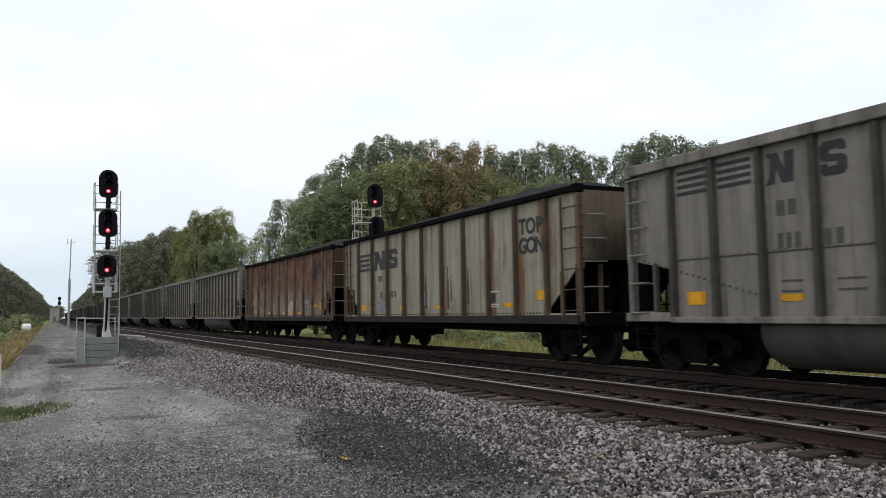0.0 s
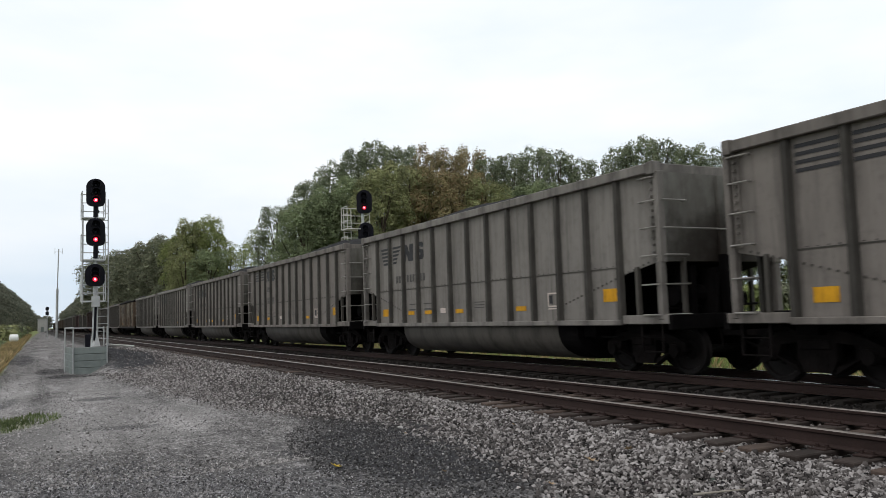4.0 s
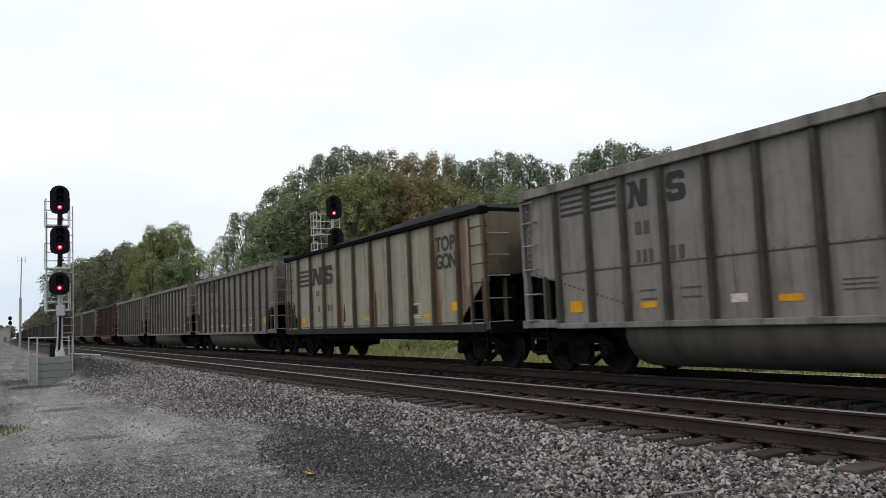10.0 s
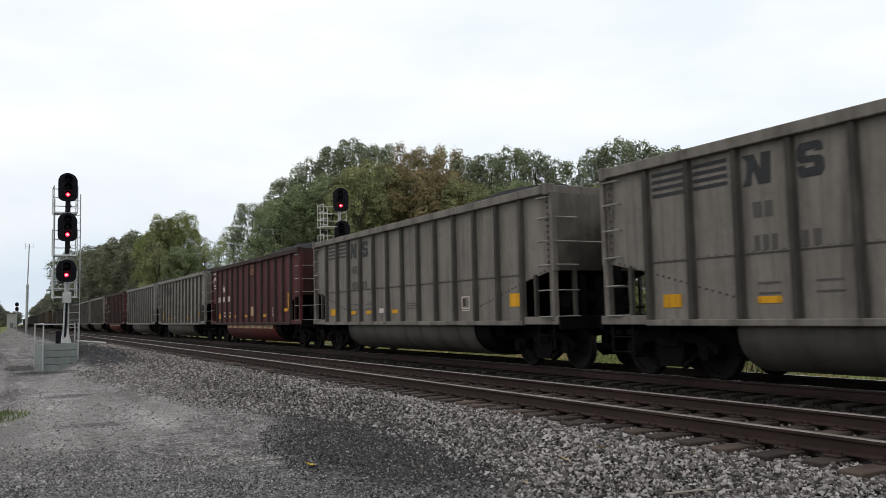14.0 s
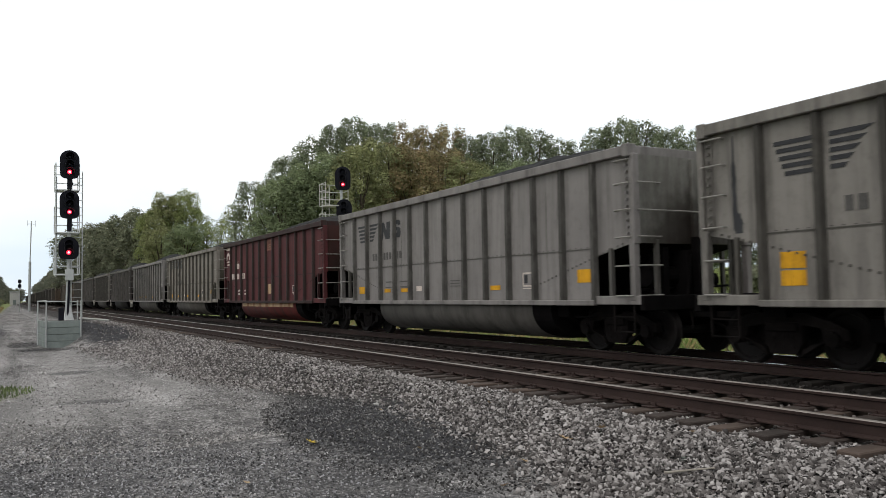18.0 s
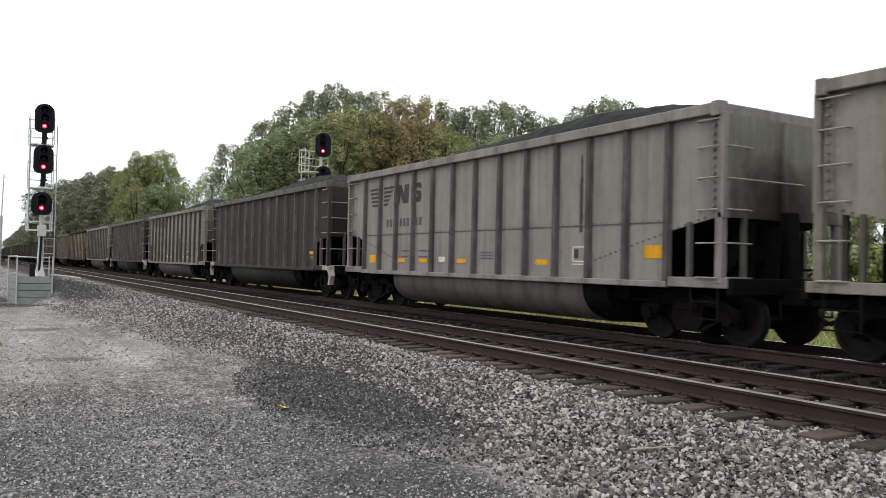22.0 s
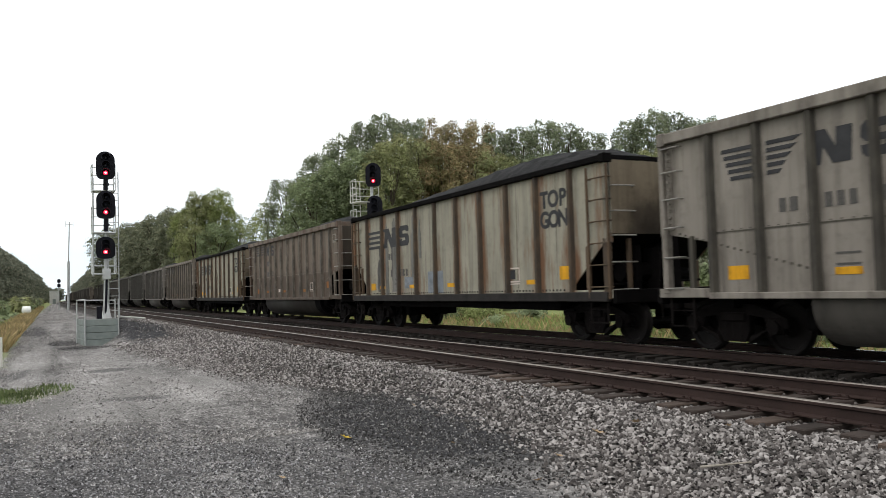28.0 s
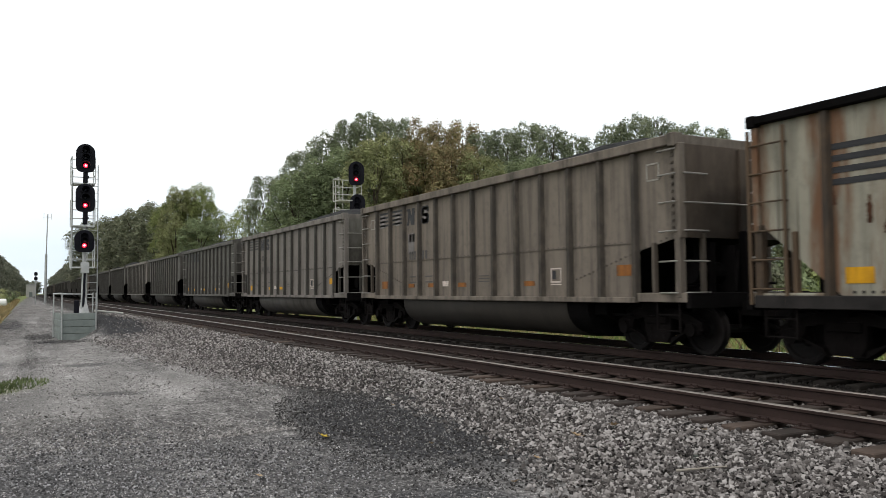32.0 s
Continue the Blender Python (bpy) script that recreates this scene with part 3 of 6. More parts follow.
def track(name, centre, top, label):
    t_ = tagged(new(name), label, "railway track", kind="structure")
    me = rail_mesh(top)
    for s in (-1, 1):
        put("rail", me, t_, (centre + s * GAUGE / 2, 0, -0.171))
    return t_


track_near = track("track_near", NEAR, RAILTOP, "empty railway track with rusty rails on wooden sleepers")
track_far = track("track_far", FAR, SHINY, "railway track under the train with bright rail heads")
tie_me = Mesh().box(-1.3, 1.3, -0.115, 0.115, -0.18, 0.0, 0.012).data("sleeper", TIE)
plate_b = Mesh()
plate_b.box(-0.19, 0.19, -0.09, 0.09, 0.0, 0.014)
for sx_ in (-1, 1):
    for sy_ in (-0.055, 0.055):
        plate_b.box(sx_ * 0.10 - 0.012, sx_ * 0.10 + 0.012, sy_ - 0.012, sy_ + 0.012, 0.014, 0.05)
    plate_b.box(sx_ * 0.085 - 0.014, sx_ * 0.085 + 0.014, -0.06, 0.06, 0.014, 0.034)
plate_me = plate_b.data("tie_plate", RAILSIDE)
rng = random.Random(5)
STEP = 0.497


def sleepers(t_, centre, first, count, plates, dark=False):
    for k in range(count):
        y = first + k * STEP + rng.uniform(-0.02, 0.02)
        sh = rng.uniform(-0.11, 0.09)
        o = put("sleeper", tie_me, t_, pose(centre + sh + float(bend(y)), y, -0.187 + rng.uniform(-0.006, 0.004), 0, 0, rng.uniform(-1.2, 1.2)), TIEDARK if dark else TIEOLD if rng.random() < 0.28 else TIE)
        if plates:
            for s in (-1, 1):
                put("tie_plate", plate_me, t_, (centre + s * GAUGE / 2 + float(bend(y)), y, -0.185))


sleepers(track_near, NEAR, 2.0, 150, True)
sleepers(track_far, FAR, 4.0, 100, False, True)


def sleeper_run(name, centre, y0, y1, mat):
    k = int((y1 - y0) / STEP)
    base = np.array([(x, y, z) for z in (-0.36, -0.186) for y in (-0.115, 0.115) for x in (-1.3, 1.3)])
    fc = np.array([(0, 2, 3, 1), (4, 5, 7, 6), (0, 1, 5, 4), (2, 6, 7, 3), (0, 4, 6, 2), (1, 3, 7, 5)])
    v = base[None] + np.stack([centre + bend(y0 + np.arange(k) * STEP), y0 + np.arange(k) * STEP, np.zeros(k)], 1)[:, None]
    f = fc[None] + 8 * np.arange(k)[:, None, None]
    return raw(name, v.reshape(-1, 3), f.reshape(-1, 4), mat)


for t_, c, a, m in ((track_near, NEAR, 2.0 + 150 * STEP, TIE), (track_far, FAR, 4.0 + 100 * STEP, TIEDARK)):
    tagged(put("far_sleepers", sleeper_run("far_sleepers", c, a, 420, m), t_), kind="stuff")
    tagged(put("passed_sleepers", sleeper_run("passed_sleepers", c, -60, 1.9, m), t_), kind="stuff")


def stones(name, n, place, size, mat, seed, squash=0.95):
    """Broken stones: each an uneven eight-cornered lump."""
    r = np.random.RandomState(seed)
    x, y = place(r, n)
    n = len(x)
    s = (size[0] + (size[1] - size[0]) * r.rand(n) ** 1.6) * np.maximum(1.0, y / 22.0) ** 0.5
    base = np.array([(-1, -1, -.7), (1, -1, -.6), (1, 1, -.7), (-1, 1, -.6), (-.7, -.6, .8), (.8, -.7, .6), (.6, .8, .9), (-.8, .6, .6)])
    v = base[None] * (0.55 + 0.62 * r.rand(n, 8, 1)) + 0.2 * r.randn(n, 8, 3)
    v = v * (s[:, None, None] / 2) * np.stack([1.1 * np.ones(n), 0.42 + 0.48 * r.rand(n), 0.45 + 0.5 * r.rand(n)], 1)[:, None]
    a, b_ = r.rand(n) * 6.28, (r.rand(n) - 0.5) * 2.4
    ca, sa, cb, sb = np.cos(a), np.sin(a), np.cos(b_), np.sin(b_)
    vx, vy, vz = v[..., 0], v[..., 1], v[..., 2]
    vx, vz = vx * cb[:, None] + vz * sb[:, None], -vx * sb[:, None] + vz * cb[:, None]
    vx, vy = vx * ca[:, None] - vy * sa[:, None], vx * sa[:, None] + vy * ca[:, None]
    z = height(x, y) + s * (0.02 + 0.48 * r.rand(n))
    v = np.stack([vx + x[:, None], vy + y[:, None], vz * squash + z[:, None]], -1)
    fc = np.array([(4, 5, 6, 7), (0, 1, 5, 4), (1, 2, 6, 5), (2, 3, 7, 6), (3, 0, 4, 7)])
    f = fc[None] + 8 * np.arange(n)[:, None, None]
    return raw(name, v.reshape(-1, 3), f.reshape(-1, 4), mat)


def drift(x, y, size, seed):
    """A slow wandering value between 0 and 1 over the lot."""
    q = np.random.RandomState(seed)
    out_ = np.zeros(len(x))
    for k in range(10):
        a, f = q.rand() * 6.28, (0.6 + 1.4 * q.rand()) / size
        out_ += np.sin((x * math.cos(a) + y * 0.55 * math.sin(a)) * f * 6.28 + q.rand() * 6.28)
    return np.clip(0.5 + out_ / 6.0, 0, 1)


SOOTY = ((1.0, 38.0, 0.6, 2.2), (1.62, 33.6, 0.9, 1.2), (3.9, 36.3, 1.1, 2.8), (-0.2, 55.0, 0.8, 9.0))


def clear_of_soot(r, x, y):
    keep = np.ones(len(x), bool)
    for cx, cy, rx, ry in SOOTY:
        keep &= (np.hypot((x - cx) / rx, (y - cy) / ry) > 0.7 + 0.5 * r.rand(len(x))) | (r.rand(len(x)) < 0.15)
    return keep


def bank(r, n):
    y = 3.0 + 60 * r.rand(n) ** 2.1
    lo = np.interp(y, [3, 5.6, 7, 8.2, 9.5, 11.8, 13.2, 14.2, 15.4, 17, 21, 30, 33], [4.0, 4.3, 4.95, 5.2, 5.42, 5.72, 5.5, 5.0, 4.5, 4.1, 3.55, 3.0, 2.8]) - 0.6 * r.rand(n) ** 3
    x = lo + (7.02 - lo) * r.rand(n)
    x[(x < 3.45) & (y > 34) & (y < 37.3)] += 0.6
    dark_side = (x > 3.0) & (x < 4.7) & (y > 34.2) & (y < 39)
    x[dark_side & (r.rand(n) < 0.85)] += 1.6
    keep = (x < 6.62) | (np.abs(((y - 2.0) / STEP + 0.5) % 1 - 0.5) * STEP > 0.11) | (r.rand(n) < 0.62 - 1.1 * np.clip(x - 6.68, 0, 0.5))
    x, y = x[keep], y[keep]
    return x, y


def between(r, n):
    y = 2.0 + 32 * r.rand(n) ** 1.5
    x = 6.6 + 3.6 * r.rand(n)
    keep = (np.abs(((y - 2.0) / STEP + 0.5) % 1 - 0.5) * STEP > 0.1) | (r.rand(n) < 0.16)
    keep &= (np.abs(np.abs(x - NEAR) - GAUGE / 2) > 0.09) | (r.rand(n) < 0.3)
    return x[keep], y[keep]


def lot_far(r, n):
    y = 3.5 + 62 * r.rand(n) ** 2.2
    hi = np.interp(y, [10, 20, 30], [4.6, 4.2, 3.3])
    x = -2.0 + (hi + 2.0) * r.rand(n)
    x = np.maximum(x, 0.0115 * y - 1.35 + 0.3 * r.rand(n))
    keep = (x < 1.3) | (y < 34.7) | (y > 37.4)
    # thinner where wheels have pressed pale dust, and hardly any in the spill
    pale = (np.hypot((x - 1.2) / 1.5, (y - 17.5) / 6.0) < 1) | (np.hypot((x - 2.9) / 0.8, (y - 17) / 4.5) < 1) | (y > 24)
    keep &= (r.rand(n) < 0.45) | ~pale
    keep &= (np.hypot((x - 4.45) / 1.25, (y - 9.9) / 3.4) > 0.97) | (r.rand(n) < 0.05)
    keep &= (r.rand(n) < 0.25 + 1.1 * drift(x, y, 2.4, 5)) & clear_of_soot(r, x, y)
    return x[keep], y[keep]


def pale_lot(r, n):
    y = 10.0 + 120 * r.rand(n) ** 2.4
    hi = np.interp(y, [10, 20, 30], [4.4, 4.0, 3.2])
    x = -2.0 + (hi + 2.0) * r.rand(n)
    x = np.maximum(x, 0.0115 * y - 1.35 + 0.5 * r.rand(n))
    keep = ((x < 1.4) | (y < 34.7) | (y > 37.4)) & (np.hypot((x - 4.4) / 1.15, (y - 9.8) / 3.5) > 1)
    keep &= (r.rand(n) < 0.1 + 1.4 * (drift(x, y, 3.5, 9) - 0.15)) & clear_of_soot(r, x, y)
    return x[keep], y[keep]


def spill(r, n):
    a, d = r.rand(n) * 6.28, np.sqrt(r.rand(n)) * 1.1
    x, y = d * np.cos(a) * 1.2, d * np.sin(a) * 3.6
    c, s = math.cos(radians(-5)), math.sin(radians(-5))
    px, py = 4.4 + x * c - y * s, 9.8 + x * s + y * c
    # the heap beside the crib and the black patches about the lot
    for k, (cx, cy, rx, ry) in enumerate(SOOTY):
        q = slice(k * 900, k * 900 + (2200 if k == 2 else 900))
        px[q], py[q] = cx + d[q] * np.cos(a[q]) * rx, cy + d[q] * np.sin(a[q]) * ry
    return px, py


def foreground(r, n):
    y = 3.6 + 8.2 * r.rand(n) ** 1.2
    x = -0.6 + 5.0 * r.rand(n)
    edge = 3.9 - 0.22 * (y - 3.6) + 0.5 * np.sin(y * 1.7)
    keep = (x < edge + 0.4 * r.randn(n)) & (y < 11.0 - 0.35 * x + 0.6 * r.randn(n)) & (np.hypot((x - 4.45) / 1.25, (y - 9.9) / 3.4) > 0.97)
    return x[keep], y[keep]


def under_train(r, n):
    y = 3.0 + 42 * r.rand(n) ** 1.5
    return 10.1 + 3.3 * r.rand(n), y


for nm, n, pl, sz, mt, sd, lb in (("sooty_ballast", 14000, under_train, (0.025, 0.065), UNDERSTONE, 12, "dusty ballast round the far track, near black with the train's shade"),
                                  ("ballast_stones", 96000, bank, (0.019, 0.06), STONE, 1, "loose grey broken ballast stones on the bank"),
                                  ("track_ballast", 19000, between, (0.03, 0.07), STONED, 2, "dark grimy ballast stones between the sleepers"),
                                  ("pale_gravel", 36000, pale_lot, (0.014, 0.04), GRITPALE, 6, "dusty pale grey gravel pressed into the lot"),
                                  ("road_gravel", 72000, lot_far, (0.009, 0.029), GRIT, 3, "fine pale grey gravel of the lot"),
                                  ("dark_gravel", 36000, foreground, (0.009, 0.029), DARKGRIT, 14, "coarse dark blue-grey gravel of the lot"),
                                  ("coal_spill", 14000, spill, (0.012, 0.035), BLACKGRIT, 4, "black spilled coal grit on the gravel")):
    tagged(new(nm, stones(nm, n, pl, sz, mt, sd)), lb, "gravel", kind="stuff")

# ---- coal cars ----
HL, W0 = 7.25, 1.5   # half the body's length, half its width at the sheets
Z0, Z1 = 1.0, 3.8    # lower and upper edge of the side sheets


def side_mesh(kind):
    """One side sheet, its lower corners cut away over the bogies."""
    if kind == "tub":
        cut = [(-6.12, Z0), (6.12, Z0), (6.12, 1.92), (HL, 2.14), (HL, Z1), (-HL, Z1), (-HL, 2.14), (-6.12, 1.92)]
    else:
        cut = [(-5.75, Z0), (5.75, Z0), (HL + 0.1, 2.3), (HL + 0.1, Z1), (-HL - 0.1, Z1), (-HL - 0.1, 2.3)]
    return Mesh().plate(cut, "x", W0, W0 - 0.03).data("side_sheet", GREY[0])


def end_mesh(kind):
    e, lo = (HL, 2.12) if kind == "tub" else (HL + 0.1, 2.28)
    return Mesh().box(-W0 + 0.03, W0 - 0.03, e - 0.03, e, lo, Z1).data("end_sheet", BLACK)


def slope_mesh(kind):
    """The sloping floor sheet at one end with the shear plate under it. Near black: the recess's shade is in the
    colour.
    """
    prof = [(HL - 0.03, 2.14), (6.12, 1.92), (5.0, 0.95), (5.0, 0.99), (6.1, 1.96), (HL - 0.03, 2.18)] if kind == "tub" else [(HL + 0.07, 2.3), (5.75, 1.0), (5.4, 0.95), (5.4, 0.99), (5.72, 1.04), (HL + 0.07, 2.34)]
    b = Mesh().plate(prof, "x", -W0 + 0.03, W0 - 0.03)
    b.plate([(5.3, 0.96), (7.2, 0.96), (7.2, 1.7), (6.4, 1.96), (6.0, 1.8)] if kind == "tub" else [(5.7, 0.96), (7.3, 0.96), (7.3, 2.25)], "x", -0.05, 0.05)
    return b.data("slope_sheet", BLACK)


def floor_mesh():
    return Mesh().box(-W0 + 0.03, W0 - 0.03, -5.3, 5.3, 0.95, 0.99).data("floor_sheet", BLACK)


def coal_mesh(seed):
    """A loaded heap that humps up somewhere along the car."""
    nx_, ny_ = 14, 64
    peak, mid, long_, low_ = ((0.6, 0.0, 5.0, 0.53), (0.7, -3.0, 3.4, 0.53), (0.66, -4.0, 3.0, 0.52), (0.82, -2.6, 4.2, 0.54), (0.64, 2.0, 3.2, 0.53), (0.68, -4.6, 2.4, 0.5))[seed]
    v = []
    for j in range(ny_ + 1):
        y = -7.2 + 14.4 * j / ny_
        e = 1 - abs(y / 7.2) ** 6
        crest = low_ + (peak - low_) * math.exp(-((y - mid) / long_) ** 2)
        for i in range(nx_ + 1):
            x = -1.46 + 2.92 * i / nx_
            w = 1 - abs(x / 1.46) ** 1.6
            z = Z1 + e * w * (crest + 0.05 * noise.noise(Vector((x * 1.5, y * 1.5, seed)))) - 0.08 * (1 - w) + 0.045 * noise.noise(Vector((x * 6, y * 6, seed)))
            v.append((x, y, z))
    f = [(j * (nx_ + 1) + i, j * (nx_ + 1) + i + 1, (j + 1) * (nx_ + 1) + i + 1, (j + 1) * (nx_ + 1) + i) for j in range(ny_) for i in range(nx_)]
    return Mesh().add(v, f).data("coal_load", COAL)


def chord_mesh(h, up=0.17):
    b = Mesh()
    for s in (-1, 1):
        b.box(min(s * 1.44, s * 1.62), max(s * 1.44, s * 1.62), -h, h, Z1 - 0.02, Z1 + up, 0.015)
        b.box(-1.44, 1.44, min(s * h, s * (h - 0.14)), max(s * h, s * (h - 0.14)), Z1 - 0.02, Z1 + up - 0.01, 0.015)
        for q in (-1, 1):
            b.box(min(q * 1.42, q * 1.64), max(q * 1.42, q * 1.64), min(s * (h - 0.16), s * (h + 0.02)), max(s * (h - 0.16), s * (h + 0.02)), Z1 - 0.06, Z1 + up + 0.02, 0.015)
    return b.data("top_chord", GREY[0])


def post_mesh(lo, hi, w):
    # a pressed hat-section post that narrows upward
    b = Mesh()
    prof = [(-w, 0), (-w * 0.55, 0.1), (w * 0.55, 0.1), (w, 0)]
    v = [(x, y, lo) for y, x in prof] + [(x * 0.8, y, hi) for y, x in prof]
    b.add(v, [(0, 1, 2, 3), (7, 6, 5, 4), (0, 4, 5, 1), (1, 5, 6, 2), (2, 6, 7, 3), (3, 7, 4, 0)])
    b.box(0.0, 0.085, -w * 0.7, w * 0.7, lo - 0.03, lo + 0.06)
    return b.data("side_post", GREY[0])


def belly_mesh():
    prof = [(-1.5, 1.0), (1.5, 1.0), (1.5, 0.86)]
    prof += [(1.5 * math.cos(a) ** 0.55 if a < 1.57 else 0.0, 0.86 - 0.69 * math.sin(a)) for a in np.linspace(0.12, 1.5, 14)]
    prof += [(-x, z) for x, z in reversed(prof[2:])]
    b = Mesh().plate(prof, "y", -3.85, 4.2)
    return b.data("belly_tub", GREY[0], True)


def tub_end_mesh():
    """The part of the belly next to the bogie, its shade put into a near-black colour."""
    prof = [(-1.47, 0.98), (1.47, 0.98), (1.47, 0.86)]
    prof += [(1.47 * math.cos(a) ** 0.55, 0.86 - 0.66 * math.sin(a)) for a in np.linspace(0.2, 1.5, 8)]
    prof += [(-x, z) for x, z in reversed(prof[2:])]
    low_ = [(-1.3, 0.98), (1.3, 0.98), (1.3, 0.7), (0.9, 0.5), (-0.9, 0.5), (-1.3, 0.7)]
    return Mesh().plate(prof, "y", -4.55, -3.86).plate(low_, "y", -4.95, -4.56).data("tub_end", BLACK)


def stripe_mesh():
    return Mesh().box(-1.507, -1.50, -3.6, 4.0, 0.79, 0.97).data("side_stripe", TANSTRIPE)


def sill_mesh(lo, hi, half):
    return Mesh().box(0.0, 0.12, -half, half, lo, hi, 0.012).data("side_sill", GREY[0])


def frame_mesh(deep):
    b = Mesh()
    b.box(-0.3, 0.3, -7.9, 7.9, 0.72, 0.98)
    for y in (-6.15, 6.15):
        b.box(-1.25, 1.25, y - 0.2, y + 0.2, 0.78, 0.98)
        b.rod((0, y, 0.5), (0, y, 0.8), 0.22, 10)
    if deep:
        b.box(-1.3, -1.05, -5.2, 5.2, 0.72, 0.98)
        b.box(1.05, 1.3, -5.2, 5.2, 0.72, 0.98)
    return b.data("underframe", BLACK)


def end_sill_mesh():
    b = Mesh()
    b.box(-1.45, 1.45, 6.1, 7.42, 0.97, 1.1, 0.015)
    b.box(-1.56, 1.56, 7.38, 7.5, 0.86, 1.14, 0.015)
    return b.data("end_sill", GREY[0])


def end_side_sill_mesh():
    return Mesh().box(-1.57, -1.45, 6.12, 7.42, 0.97, 1.14, 0.012).data("end_side_sill", GREY[0])


def rigging_mesh():
    """Brake cylinder, bracket and levers under the sloping end."""
    b = Mesh()
    b.rod((-1.0, -6.95, 1.5), (0.1, -6.95, 1.5), 0.2, 14)
    b.rod((0.3, -6.7, 1.42), (1.1, -6.7, 1.42), 0.16, 12)
    b.box(-0.75, -0.62, -7.2, -6.8, 1.1, 2.05)
    b.box(-0.3, -0.18, -7.35, -6.9, 1.1, 2.0)
    b.plate([(-7.5, 1.1), (-7.3, 1.1), (-7.28, 2.25), (-7.42, 2.25)], "x", -0.1, 0.2)
    b.rod((-0.25, -7.4, 1.9), (-0.4, -7.45, 1.15), 0.03)
    b.rod((-1.2, -7.0, 1.25), (1.2, -7.0, 1.3), 0.025)
    return b.data("brake_rigging", BLACK)


def corner_mesh(k):
    q = ((-1.58, -1.44, 7.16, 7.3, 1.05, 2.2), (-1.56, -1.46, 6.55, 6.63, 1.05, 2.06), (-1.58, -1.42, 7.2, 7.32, 2.1, Z1))[k]
    return Mesh().box(*q, 0.012).data(("end_post", "prop_post", "corner_post")[k], GREY[0])


def bolt_strip_mesh():
    """A flanged edge with a row of bolt heads."""
    b = Mesh().box(-1.52, -1.5, 7.04, 7.19, 2.2, Z1 - 0.03, 0.004)
    for k in range(12):
        b.box(-1.575, -1.515, 7.08, 7.125, 2.28 + k * 0.13, 2.325 + k * 0.13)
    return b.data("bolt_strip", GREY[0])


def rivet_row_mesh():
    """Rivet heads on the side sheet along the sloping floor behind it."""
    b = Mesh()
    for k in range(20):
        f = k / 19
        y, z = 4.25 + 2.65 * f, 1.42 + 0.7 * f
        b.box(-1.512, -1.5, y - 0.022, y + 0.022, z - 0.018, z + 0.018)
    return b.data("riveted_slope", GREY[0])


def seam_rivet_mesh():
    """A long row of rivet heads just above the seam of the sheets."""
    b = Mesh()
    for k in range(66):
        y = -6.05 + k * 0.186
        b.box(-1.51, -1.5, y - 0.016, y + 0.016, 2.1, 2.12)
    return b.data("riveted_joint", GREY[0])


def foot_rivet_mesh():
    """Rivet heads along the foot of a flat-bottomed car's side."""
    b = Mesh()
    for k in range(82):
        y = -5.67 + k * 0.14
        b.box(-1.512, -1.5, y - 0.02, y + 0.02, 1.13, 1.17)
    return b.data("riveted_foot", GREY[0])


def iron_mesh(length):
    """A bent grab iron, 0.1 m proud of its sheet, along y."""
    b = Mesh()
    b.rod((-0.1, 0, 0), (-0.1, length, 0), 0.015)
    b.rod((-0.1, 0, 0), (0.02, 0, 0), 0.015)
    b.rod((-0.1, length, 0), (0.02, length, 0), 0.015)
    return b.data("grab_iron", GRAB)


def step_mesh():
    b = Mesh()
    for z in (0.46, 0.74):
        b.rod((-1.5, 6.62, z), (-1.5, 7.18, z), 0.014)
    for y in (6.62, 7.18):
        b.box(-1.515, -1.485, y - 0.02, y + 0.02, 0.44, 1.0)
    return b.data("sill_step", GEAR)


def stile_mesh():
    return Mesh().box(-1.62, -1.57, 6.68, 6.73, 0.95, 3.7, 0.008).data("ladder_stile", GRAB)


def coupler_mesh():
    b = Mesh()
    b.box(-0.09, 0.09, 7.4, 8.0, 0.76, 0.94, 0.02)
    b.box(-0.17, 0.15, 7.85, 8.12, 0.68, 1.0, 0.04)
    b.rod((-0.12, 7.6, 0.6), (-0.12, 8.1, 0.42), 0.03)
    b.rod((0.35, 7.45, 0.92), (0.35, 7.5, 0.5), 0.02)
    return b.data("coupler", GEAR)


def wheelset_mesh():
    b = Mesh()
    for s in (-1, 1):
        x = s * 0.715
        prof = [(-0.065, 0.44), (-0.06, 0.457), (0.03, 0.462), (0.05, 0.485), (0.07, 0.485), (0.072, 0.4), (0.03, 0.36), (0.0, 0.17), (0.06, 0.13), (0.07, 0.1)]
        prof = [(-s * a, r_) for a, r_ in prof]
        face = [(-s * -0.062, 0.385), (-s * -0.02, 0.36), (-s * 0.0, 0.18), (-s * -0.05, 0.14)]
        b.lathe((x, 0, 0), "x", list(reversed(face)) + prof, 24)
        b.rod((s * 0.75, 0, 0), (s * 1.12, 0, 0), 0.085, 10)
        for k in range(3):
            a = k * 2.094
            b.box(s * 1.12 - 0.015, s * 1.12 + 0.015, math.cos(a) * 0.05 - 0.014, math.cos(a) * 0.05 + 0.014, math.sin(a) * 0.05 - 0.014, math.sin(a) * 0.05 + 0.014)
    b.rod((-0.7, 0, 0), (0.7, 0, 0), 0.08, 10)
    return b.data("wheelset", WHEEL)


